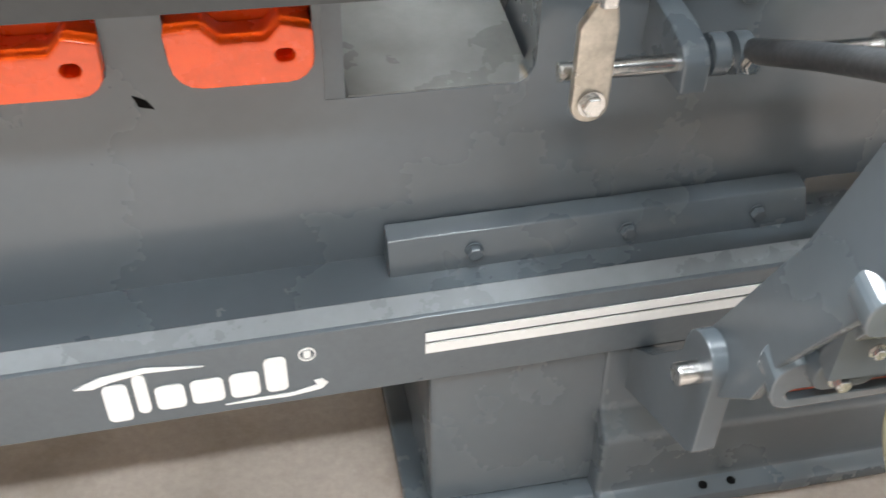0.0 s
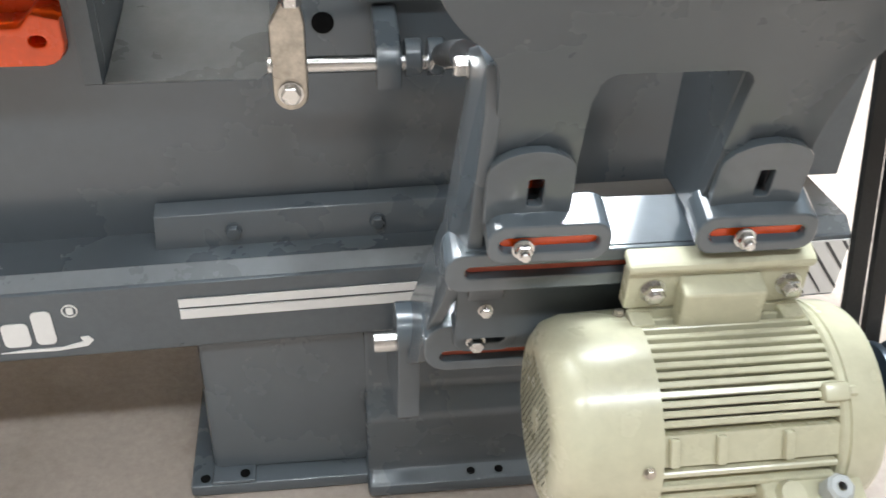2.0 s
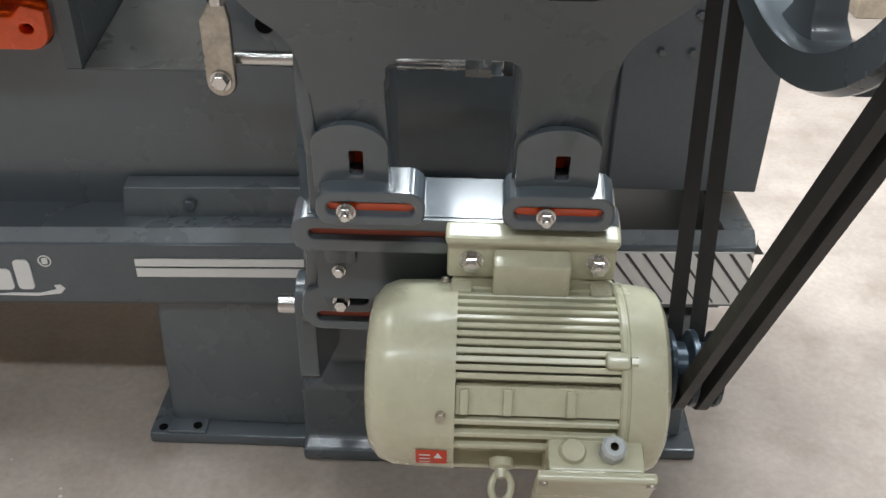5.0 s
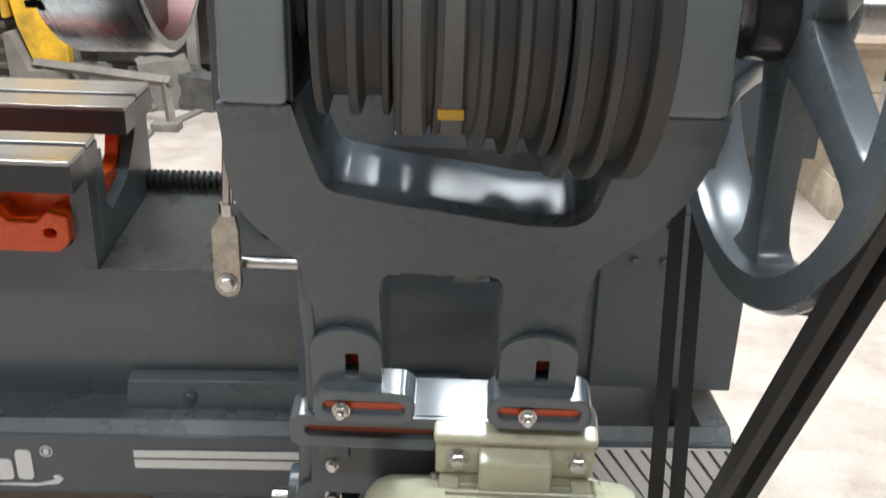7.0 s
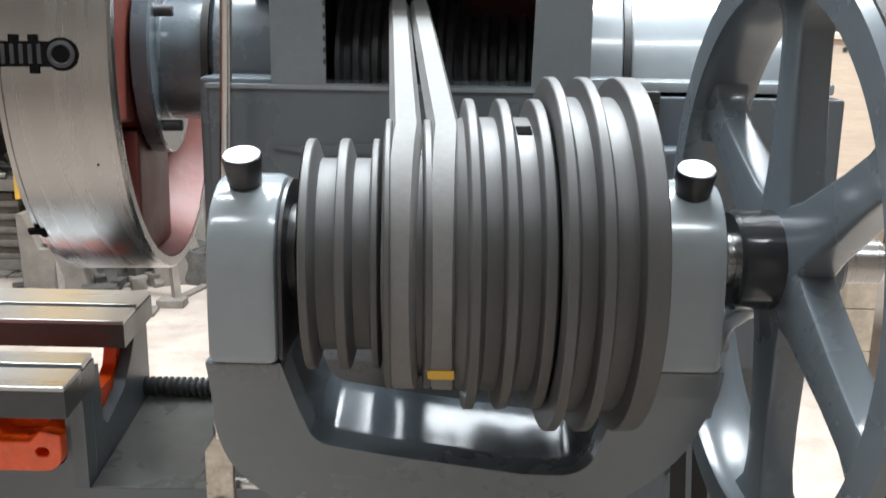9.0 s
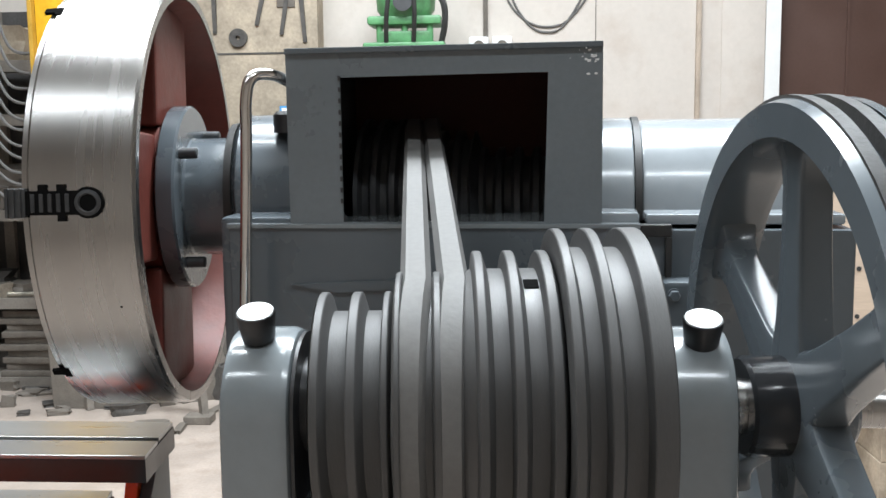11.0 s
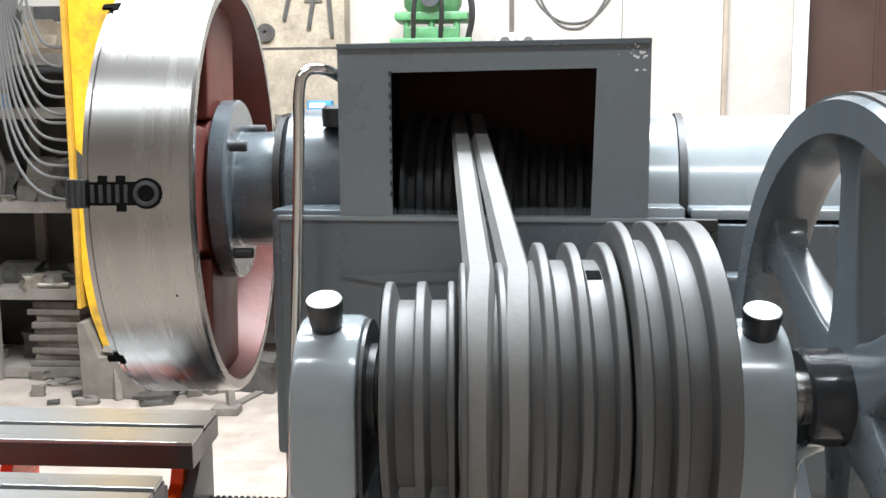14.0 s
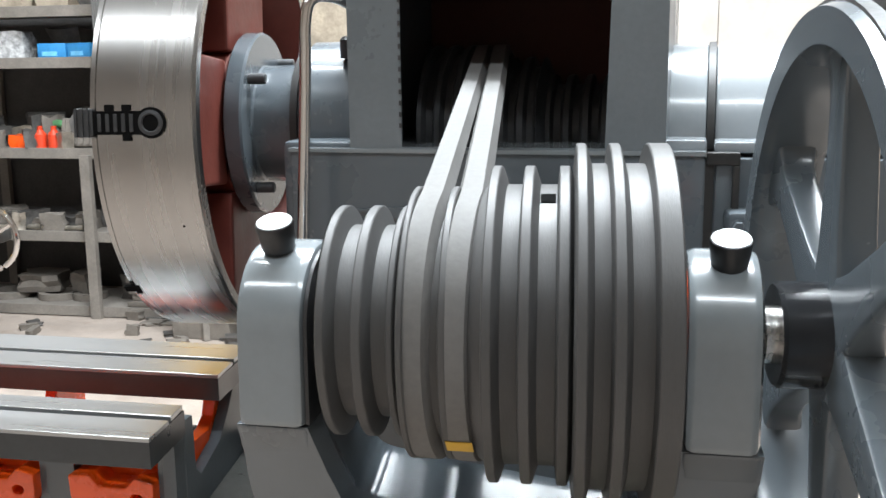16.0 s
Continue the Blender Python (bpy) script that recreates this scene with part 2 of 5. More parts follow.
def smooth_line(points, steps=6):
    """Catmull-Rom through the points."""
    p = [Vector(v) for v in points]
    p = [2 * p[0] - p[1]] + p + [2 * p[-1] - p[-2]]
    out = []
    for i in range(1, len(p) - 2):
        for s in range(steps):
            t = s / steps
            out.append(0.5 * (2 * p[i] + (p[i + 1] - p[i - 1]) * t + (2 * p[i - 1] - 5 * p[i] + 4 * p[i + 1] - p[i + 2]) * t * t
                              + (3 * p[i] - p[i - 1] - 3 * p[i + 1] + p[i + 2]) * t ** 3))
    return out + [p[-2]]


def join(*bms):
    out = bmesh.new()
    for b in bms:
        me = bpy.data.meshes.new("tmp")
        b.to_mesh(me)
        out.from_mesh(me)
        bpy.data.meshes.remove(me)
        b.free()
    return out


def mesh_of(name, bm, material, smooth=35):
    me = bpy.data.meshes.new(name)
    bm.to_mesh(me)
    bm.free()
    me.materials.append(material)
    if smooth:
        me.shade_smooth()
        me.set_sharp_from_angle(angle=radians(smooth))
    return me


def flat_faces(ob):
    """Keep large faces flat beside their rounded edges."""
    ob.modifiers.new("face_weight", "WEIGHTED_NORMAL").keep_sharp = True


def part(name, bm, material, parent, label="", smooth=35):
    ob = new(name, mesh_of(name, bm, material, smooth))
    if smooth:
        flat_faces(ob)
    ob.parent = parent
    return tagged(ob, label)


def thing(name, label, category, group="", bm=None, material=None, kind="", smooth=35, at=(0, 0, 0)):
    ob = new(name, mesh_of(name, bm, material, smooth) if bm else None)
    ob.location = at
    return tagged(ob, label, category, group, kind)


def placed(bm, m):
    bm.transform(m)
    return bm


def hex_bolt(at, axis, r=0.009, h=0.007, shank=0.0):
    """Hexagon head with washer, and a threaded end where shank is given. The head stands out along -y or the axis's plus side."""
    prof_w = [(0, 0), (0, r * 1.22), (0.0018, r * 1.22), (0.0018, 0)]
    b = [spin(prof_w, "z", seg=20), spin([(0.0018, 0), (0.0018, r), (0.0018 + h * 0.85, r), (0.0018 + h, r * 0.86), (0.0018 + h, 0)], "z", seg=6)]
    if shank:
        b.append(spin([(h, 0), (h, r * 0.55), (h + shank * 0.9, r * 0.55), (h + shank, r * 0.45), (h + shank, 0)], "z", seg=14))
    bm = join(*b)
    turn = {"-y": pose(0, 0, 0, 90, 0, 0), "+x": pose(0, 0, 0, 0, 90, 0), "-x": pose(0, 0, 0, 0, -90, 0), "+z": Matrix.Identity(4)}[axis]
    bm.transform(Matrix.Translation(at) @ turn)
    return bm


# ---- the hall ----
def structure(name, bm, material, label, category, smooth=0):
    return thing(name, label, category, bm=bm, material=material, kind="structure", smooth=smooth)


structure("floor", box(-7, 7, -6, 4.6, -0.2, 0), FLOOR, "dusty brown concrete workshop floor with stains", "floor")
WY = 4.6
structure("wall_north", join(box(-7.2, 1.48, WY, WY + 0.2, 0, 5), box(1.48, 3.6, WY, WY + 0.2, 2.6, 5), box(3.6, 7.2, WY, WY + 0.2, 0, 5)),
          WALL, "stained off-white plaster wall with patches", "wall")
structure("wall_south", box(-7.2, 7.2, -6.2, -6, 0, 5), WALL, "plain off-white plaster wall", "wall")
structure("wall_west", box(-7.2, -7, -6, WY, 0, 5), WALL, "plain off-white plaster wall", "wall")
structure("wall_east", box(7, 7.2, -6, WY, 0, 5), WALL, "plain off-white plaster wall", "wall")
structure("ceiling", box(-7.2, 7.2, -6.2, WY + 0.2, 5, 5.1), CEIL, "pale sheet roof", "ceiling")
door = structure("door_1", box(1.56, 3.52, WY + 0.10, WY + 0.15, 0, 2.55), BROWN, "large closed brown sheet-metal door", "door")
part("door_frame", join(box(1.48, 1.56, WY - 0.01, WY + 0.19, 0, 2.6), box(3.52, 3.6, WY - 0.01, WY + 0.19, 0, 2.6),
                        box(1.56, 3.52, WY - 0.01, WY + 0.19, 2.55, 2.6)), WHITE, door, "white painted door frame")
for k in range(1, 5):
    part("door_rib", box(1.56 + 0.39 * k, 1.575 + 0.39 * k, WY + 0.09, WY + 0.10, 0.02, 2.54), BROWN, door)

# ---- lathe: bed, base tray, headstock ----
bed = thing("lathe_bed", "grey enamelled cast lathe bed with orange pockets and ground ways", "lathe bed")
WALL_Y = 0.395
pockets = [(-0.697 - 0.193 * k, -0.56 - 0.193 * k) for k in range(6)]
holes = [[(a, 0.70), (b, 0.70), (b, 0.625)] + arc(b - 0.022, 0.622, 0.022, 0, -90, 4) + arc(a + 0.026, 0.622, 0.024, -90, -180, 4) for a, b in pockets]
outline = [(-1.75, 0.335), (0.02, 0.345), (0.02, 0.405), (0.402, 0.412), (0.402, 0.682), (-0.335, 0.682), (-0.335, 0.61)] + arc(-0.360, 0.594, 0.025, 0, -90, 5) + [(-0.552, 0.568), (-0.552, 0.735), (-1.75, 0.735)]
part("front_wall", prism(outline, 0.03, holes, at=(0, WALL_Y, 0)), GREY, bed)
part("rear_wall", box(-1.75, -0.54, 0.66, 0.69, 0.40, 0.585), GREY, bed)
part("pocket_lining", box(-1.75, -0.573, WALL_Y + 0.032, WALL_Y + 0.05, 0.50, 0.735), ORANGE, bed, "glossy orange painted inside of the bed")
for a, b in pockets:
    part("pocket_lug", join(prism(arc(a + 0.03, 0.628, 0.028, 180, 270, 4) + [(b - 0.03, 0.60)] + arc(b - 0.026, 0.626, 0.026, -90, 0, 4) + [(b, 0.655), (b - 0.03, 0.662), (b - 0.045, 0.646), (a + 0.05, 0.646), (a + 0.035, 0.662), (a, 0.66)],
                                  0.05, [slot(b - 0.028, 0.63, 0.018, 0.012)], at=(0, WALL_Y - 0.018, 0), bevel=0.004)), ORANGE, bed, "orange cast lug")
for rx in (-0.5735, -0.86, -1.30):
    part("cross_rib", prism([(0.428, 0.56), (0.66, 0.56), (0.66, 0.735), (0.585, 0.735), (0.568, 0.690), (0.545, 0.676), (0.465, 0.676), (0.462, 0.735), (0.428, 0.735)], 0.022, axis="x", at=(rx, 0, 0), bevel=0.003), ORANGE, bed, "orange painted cross rib")
part("end_web", prism([(0.426, 0.560), (0.660, 0.600), (0.660, 0.735), (0.606, 0.735), (0.582, 0.700), (0.545, 0.660), (0.474, 0.634), (0.458, 0.648), (0.455, 0.735), (0.426, 0.735)], 0.020, axis="x", at=(-0.551, 0, 0), bevel=0.002), SHEET, bed)


def bed_way(y0, yg, y1, z, x1):
    """One way: front strip, groove, rear strip, with a slanting cut at its end."""
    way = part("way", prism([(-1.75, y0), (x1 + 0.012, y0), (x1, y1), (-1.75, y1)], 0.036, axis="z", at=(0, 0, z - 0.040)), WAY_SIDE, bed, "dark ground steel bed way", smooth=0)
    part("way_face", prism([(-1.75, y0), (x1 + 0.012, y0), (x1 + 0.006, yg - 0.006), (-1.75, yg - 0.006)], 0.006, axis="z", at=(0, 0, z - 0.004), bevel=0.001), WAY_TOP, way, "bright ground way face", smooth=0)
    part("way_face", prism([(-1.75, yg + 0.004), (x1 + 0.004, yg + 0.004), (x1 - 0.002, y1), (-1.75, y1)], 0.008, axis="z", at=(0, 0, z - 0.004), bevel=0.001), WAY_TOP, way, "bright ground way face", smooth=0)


bed_way(0.262, 0.335, 0.385, 0.772, -0.508)
bed_way(0.505, 0.580, 0.664, 0.780, -0.522)
part("gap_seat", prism([(0.396, 0.40), (0.66, 0.40), (0.66, 0.612), (0.396, 0.5705)], 0.194, axis="x", at=(-0.530, 0, 0), bevel=0.002), PUTTY, bed, "smudged grey seat of the bed gap")
part("gap_side", box(-0.552, -0.532, WALL_Y - 0.001, WALL_Y + 0.030, 0.569, 0.735), SHEET, bed)
part("headstock_wall", box(-0.33, 0.40, WALL_Y + 0.031, 0.74, 0.41, 0.680), GREY, bed)

bar = thing("side_rail_bar", "grey painted steel bar bolted along the bed", "bar")
part("bar", prism([(-0.012, 0.0), (0.03, 0.0), (0.03, 0.079), (0.004, 0.074), (-0.012, 0.040)], 0.50, axis="x", at=(-0.497, 0.362, 0.335), bevel=0.002), GREY, bar)
for bx in (-0.40, -0.22, -0.06):
    part("bolt", hex_bolt((bx, 0.357, 0.388), "-y", 0.009, 0.008), GREY, bar, "painted hexagon bolt")

tray = thing("base_tray", "grey sheet-metal base tray with white lettering and stripes", "machine base")
part("front_panel", box(-1.75, 0.39, 0.288, 0.30, 0.262, 0.362, 0.003), SHEET, tray)
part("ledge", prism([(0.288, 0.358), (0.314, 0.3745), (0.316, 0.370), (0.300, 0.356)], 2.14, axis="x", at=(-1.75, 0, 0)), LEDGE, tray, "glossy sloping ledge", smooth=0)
part("top_plate", prism([(0.3155, 0.368), (0.3155, 0.3738), (0.405, 0.366), (0.405, 0.360)], 1.92, axis="x", at=(-1.75, 0, 0)), GREY, tray, smooth=0)
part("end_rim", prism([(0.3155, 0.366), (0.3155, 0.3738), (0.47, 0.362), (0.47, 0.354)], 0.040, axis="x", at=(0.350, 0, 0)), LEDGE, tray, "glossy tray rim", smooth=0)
part("floor_plate", box(-1.75, 0.36, 0.302, 0.75, 0.250, 0.262), SHEET, tray)
part("end_plate", box(0.36, 0.372, 0.302, 0.75, 0.262, 0.358), SHEET, tray)
for z0, z1 in ((0.310, 0.324), (0.328, 0.340)):
    part("stripe", prism([(-0.468, z0), (0.05, z0), (0.05, z1), (-0.468, z1)], 0.002, at=(0, 0.285, 0)), WHITE, tray, "white stripe", smooth=0)
hatch = part("hatched_decal", prism([(0.16, 0.268), (0.388, 0.268), (0.388, 0.356), (0.16, 0.356)], 0.002, at=(0, 0.2855, 0)), WHITE, tray, "white decal with dark diagonal lines", smooth=0)
for k in range(11):
    a = 0.165 + 0.0235 * k
    b = min(a + 0.062, 0.388)
    za, zb = 0.354, 0.354 - (b - a) / 0.062 * 0.084
    part("hatch_line", prism([(a, za), (a + 0.005, za), (b, zb + 0.004), (b, zb)] if b < 0.387 else [(a, za), (min(a + 0.005, 0.387), za), (b, zb + 0.006), (b, zb)], 0.002, at=(0, 0.2845, 0)), DARKLINE, hatch, smooth=0)


# the maker's mark: plain white blocks under a swash
logo = part("makers_mark", prism([(-0.838, 0.333), (-0.81, 0.345), (-0.765, 0.350), (-0.705, 0.340), (-0.765, 0.343), (-0.80, 0.337), (-0.82, 0.330)], 0.002, at=(0, 0.2855, 0)), WHITE, tray, "plain white maker's mark", smooth=0)
for a, b, z0, z1 in ((-0.812, -0.786, 0.276, 0.331), (-0.780, -0.766, 0.283, 0.341), (-0.760, -0.729, 0.284, 0.319), (-0.723, -0.688, 0.285, 0.320), (-0.682, -0.650, 0.285, 0.321), (-0.644, -0.620, 0.286, 0.337)):
    part("block", prism(rounded(a, b, z0, z1, 0.007, 3), 0.002, at=(0, 0.2856, 0)), WHITE, logo, smooth=0)
part("swash", prism([(-0.69, 0.276), (-0.62, 0.2745), (-0.585, 0.279), (-0.577, 0.287), (-0.583, 0.294), (-0.592, 0.293), (-0.589, 0.286), (-0.615, 0.279), (-0.66, 0.279)], 0.002, at=(0, 0.2856, 0)), WHITE, logo, smooth=0)
part("ring", prism(arc(-0.597, 0.335, 0.0095, 0, 342, 19), 0.002, [arc(-0.597, 0.335, 0.0080, 0, 342, 19)], at=(0, 0.2856, 0)), WHITE, logo, smooth=0)
part("ring_mark", prism(rounded(-0.601, -0.593, 0.330, 0.340, 0.002, 2), 0.002, at=(0, 0.2856, 0)), WHITE, logo, smooth=0)

for ob in (*tray.children_recursive, *bar.children_recursive):
    for v in ob.data.vertices:
        v.co.z += 0.029 * v.co.x + 0.006

stand = thing("bed_stand", "grey cast pedestal with bolting flange on the floor", "machine stand")
part("body", prism([(0.285, 0.02), (0.305, 0.25), (0.70, 0.25), (0.72, 0.02)], 0.80, axis="x", at=(-0.46, 0, 0), bevel=0.012), GREY, stand)
part("flange", box(-0.49, 0.36, 0.258, 0.75, 0, 0.022, 0.006), GREY, stand)
for fx in (-0.47, -0.415, -0.02, 0.05):
    part("bolt_hole", spin([(0, 0), (0, 0.007), (0.0015, 0.007), (0.0015, 0)], "z", (fx, 0.272, 0.0275 if fx in (-0.415, -0.02) else 0.0215), 14), HOLE, stand, "dark bolt hole")
for px in (-0.43, -0.03):
    part("pad", box(px - 0.03, px + 0.03, 0.260, 0.295, 0.0215, 0.027, 0.004), GREY, stand)

# headstock
HA = Matrix.Translation((-0.05, 0.362, 1.137)) @ pose(0, 0, 0, 0, 0, -4.0)
SPIN = Matrix.Translation((-0.436, 0.57, 1.163)) @ pose(0, 0, 0, 0, 0, 5.0)
head = thing("headstock", "grey enamelled lathe headstock with round bearing covers", "headstock")


part("housing", placed(box(-0.285, 0.2431, 0.0, 0.42, -0.36, 0, 0.004), HA), GREY, head)
part("skirt", placed(box(-0.275, 0.44, 0.045, 0.40, -0.455, -0.36), HA), GREY, head)
part("end_housing", placed(box(0.2512, 0.50, 0.008, 0.40, -0.35, -0.004, 0.004), HA), GREY, head)
part("gasket", placed(box(0.242, 0.252, 0.001, 0.40, -0.34, -0.006), HA), RUBBER, head, "black seam")
part("split_line", placed(box(-0.285, 0.2431, -0.004, 0.40, -0.002, 0.004, 0.001), HA), GREY_LIGHT, head)


def half_round(x0, x1, r, material, label=""):
    bm = prism([(a, max(b, -0.003)) for a, b in arc(0, 0, r, -2, 182, 20)], x1 - x0, axis="x", bevel=0.006)
    bm.transform(Matrix.Translation((x0, 0.215, 0)))
    return part("bearing_cover", placed(bm, HA), material, head, label)


half_round(0.18, 0.2431, 0.135, COVER, "light grey rounded cover")
half_round(0.2512, 0.47, 0.132, COVER, "light grey rounded cover")
part("cover_flange", placed(box(0.19, 0.2431, 0.02, 0.40, 0, 0.016, 0.004), HA), COVER, head)
part("cover_flange", placed(box(0.2512, 0.49, 0.02, 0.40, 0, 0.014, 0.004), HA), COVER, head)
part("seam_band", placed(placed(prism(arc(0, 0, 0.1365, 0, 180, 20) + arc(0, 0, 0.12, 180, 0, 20), 0.009, axis="x"), Matrix.Translation((0.2426, 0.215, 0))), HA), RUBBER, head, "black seam")
part("seam_step", placed(join(box(0.2431, 0.281, -0.004, 0.012, -0.012, 0.003, 0.002), box(0.273, 0.281, -0.005, 0.006, -0.10, -0.012, 0.002)), HA), RUBBER, head, "black seam")
part("front_bearing", placed(spin([(0.072, 0), (0.072, 0.105), (0.082, 0.120), (0.19, 0.120), (0.19, 0)], "x", seg=56), SPIN), GREY, head)
part("seal_ring", placed(spin([(0.062, 0), (0.062, 0.108), (0.0725, 0.110), (0.0725, 0)], "x", seg=48), SPIN), RUBBER, head, "black seal ring")
part("front_boss", placed(box(-0.30, -0.20, 0.01, 0.40, -0.33, 0.012, 0.008), HA), GREY, head)
part("oil_cap", placed(spin([(0, 0), (0, 0.02), (0.025, 0.02), (0.03, 0.016), (0.03, 0)], "z", (-0.235, 0.12, 0.12), 20), HA), BLACK, head, "black plug")
part("side_lug", box(0.215, 0.31, 0.31, 0.365, 0.99, 1.075, 0.008), GREY, head)
part("lug_bolt", hex_bolt((0.228, 0.309, 1.058), "-y", 0.007, 0.006), GREY, head)
part("cast_line", placed(prism([(-0.20, -0.075), (0.05, -0.062), (0.05, -0.07), (-0.14, -0.085)], 0.008, at=(0, -0.005, 0)), HA), GREY, head)

guard = thing("belt_guard", "open grey sheet-metal belt guard box on the headstock", "belt guard")
gx0, gx1, gz1 = -0.200, 0.196, 0.222
part("front_frame", placed(prism([(gx0, 0.004), (gx1, 0.004), (gx1, gz1), (gx0, gz1)], 0.004, [[(-0.130, 0.006), (0.125, 0.006), (0.130, 0.190), (-0.130, 0.188)]], at=(0, 0.0, 0)), HA), GUARD, guard, smooth=0)
part("side", placed(box(gx0, gx0 + 0.004, 0.004, 0.38, 0.004, gz1), HA), GUARD, guard)
part("side", placed(box(gx1 - 0.004, gx1, 0.004, 0.38, 0.004, gz1), HA), GUARD, guard)
part("back", placed(box(gx0, gx1, 0.38, 0.384, 0.004, gz1), HA), GUARD, guard)
part("top", placed(box(gx0, gx1, 0.004, 0.384, gz1, gz1 + 0.004), HA), GUARD, guard)
part("lip", placed(box(gx0, gx1, -0.006, 0.0, gz1 - 0.004, gz1 + 0.003, 0.001), HA), GREY, guard)
part("lining", placed(join(box(gx0 + 0.006, gx1 - 0.006, 0.01, 0.37, gz1 - 0.006, gz1 - 0.002), box(gx0 + 0.006, gx1 - 0.006, 0.37, 0.374, 0.01, gz1 - 0.006)), HA), mat("primed_inside", (0.09, 0.026, 0.019), 0.7), guard, "dark red primed inside")


def groove_profile(x, r, n, pitch, lip, depth, hub):
    """V grooves side by side on a step of radius r, from x on."""
    out = []
    for k in range(n):
        a = x + k * pitch
        out += [(a, r), (a + lip, r), (a + lip + (pitch - 2 * lip) * 0.24, r - depth), (a + pitch - lip - (pitch - 2 * lip) * 0.10, r - depth), (a + pitch - lip * 0.4, r - 0.001)]
    return out


chips = random.Random(5)
for k in range(16):
    cx, cz = 0.192 - abs(chips.gauss(0, 0.014)), 0.2185 - abs(chips.gauss(0, 0.013))
    s = chips.uniform(0.0006, 0.0030)
    chip = [(cx + s * chips.uniform(0.5, 1.3) * math.cos(a), cz + s * chips.uniform(0.3, 1.0) * math.sin(a)) for a in [j * 0.785 for j in range(8)]]
    part("paint_chip", placed(prism(chip, 0.001, at=(0, -0.0068 if cz > 0.216 else -0.0009, 0)), HA), WHITE, guard, "chipped bright paint")
for k in range(12):
    part("rivet", placed(box(-0.1325, -0.1290, -0.002, 0.002, 0.03 + 0.014 * k, 0.036 + 0.014 * k), HA), BLACK, guard)

spulley = thing("spindle_pulley", "dark grooved spindle pulley inside the belt guard", "pulley")
prof = [(-0.14, 0), (-0.14, 0.118)] + groove_profile(-0.14, 0.118, 3, 0.026, 0.006, 0.014, 0) + groove_profile(-0.055, 0.100, 3, 0.026, 0.006, 0.014, 0) + groove_profile(0.03, 0.075, 4, 0.026, 0.006, 0.014, 0) + [(0.135, 0.07), (0.135, 0)]
part("rim", placed(spin(prof, "x", (0, 0.215, 0.02), 56), HA), IRON, spulley)
part("hub", placed(spin([(-0.16, 0), (-0.16, 0.03), (-0.141, 0.03), (-0.141, 0)], "x", (0, 0.215, 0.02), 28), HA), IRON, spulley)

chuck = thing("chuck", "large turned steel four-jaw chuck with red primed back", "lathe chuck")
R = 0.304
part("drum", placed(spin([(0, 0.288), (0, R - 0.003), (-0.004, R), (-0.124, R), (-0.128, R - 0.004), (-0.134, R - 0.004), (-0.134, 0.05), (-0.130, 0.05), (-0.130, 0.280), (-0.004, 0.288)], "x", seg=128), SPIN), STEEL, chuck, "brushed steel drum")
part("back_recess", placed(spin([(-0.001, 0.2875), (-0.02, 0.284), (-0.085, 0.270), (-0.10, 0.235), (-0.10, 0.08), (-0.06, 0.07)], "x", seg=96), SPIN), RED_OXIDE, chuck, "red primed recess")
for k in range(4):
    boss = box(-0.10, -0.030, -0.088, 0.088, 0.10, 0.2795, 0.006)
    boss.transform(Matrix.Rotation(radians(90 * k - 4), 4, "X"))
    part("jaw_boss", placed(boss, SPIN), RED_OXIDE, chuck, "rough red primed boss")
part("boss", placed(spin([(-0.10, 0.124), (-0.034, 0.122), (-0.028, 0.116), (-0.028, 0.05)], "x", seg=40), SPIN), RED_OXIDE, chuck, "red primed boss")
flange = part("adapter_flange", placed(spin([(-0.040, 0), (-0.026, 0.131), (-0.023, 0.135), (-0.002, 0.135), (0.001, 0.132), (0.001, 0.088), (0.004, 0.086), (0.074, 0.088), (0.074, 0)], "x", seg=72), SPIN), GREY, chuck, "grey painted adapter flange")
for k in range(4):
    sb = spin([(0.0, 0), (0.0, 0.008), (0.024, 0.008), (0.026, 0.006), (0.026, 0)], "x", (0, 0, 0.112), 14)
    sb.transform(Matrix.Rotation(radians(53 + 90 * k), 4, "X"))
    part("stud", placed(sb, SPIN), IRON, flange, "threaded stud")


def on_drum(bm, turn, k=1.0):
    """Turn a piece built at the top of the drum towards the front by so many degrees, sized by k."""
    bm.transform(Matrix.Translation((-0.055, 0, 0)) @ Matrix.Diagonal((k, k, 1, 1)) @ Matrix.Translation((0.055, 0, 0)))
    bm.transform(Matrix.Rotation(radians(turn), 4, "X"))
    return placed(bm, SPIN)


JT = 87.0
# thin black plate on the drum paints the shaded inside of the slot
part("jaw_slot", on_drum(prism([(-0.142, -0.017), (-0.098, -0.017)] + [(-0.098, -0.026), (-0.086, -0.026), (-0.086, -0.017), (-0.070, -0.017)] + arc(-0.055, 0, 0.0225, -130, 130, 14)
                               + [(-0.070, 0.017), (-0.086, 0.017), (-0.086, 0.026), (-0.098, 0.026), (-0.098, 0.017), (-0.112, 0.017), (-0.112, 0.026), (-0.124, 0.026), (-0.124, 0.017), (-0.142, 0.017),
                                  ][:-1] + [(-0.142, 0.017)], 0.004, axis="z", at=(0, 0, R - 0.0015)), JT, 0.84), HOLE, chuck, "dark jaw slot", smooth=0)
screw = part("jaw_screw", on_drum(spin([(R - 0.002, 0.0), (R - 0.002, 0.012), (R + 0.0035, 0.012), (R + 0.0045, 0.0135), (R + 0.0035, 0.0185), (R - 0.002, 0.0185)], "z", (-0.055, 0, 0), 28), JT, 0.84), IRON, chuck, "square-socket jaw screw")
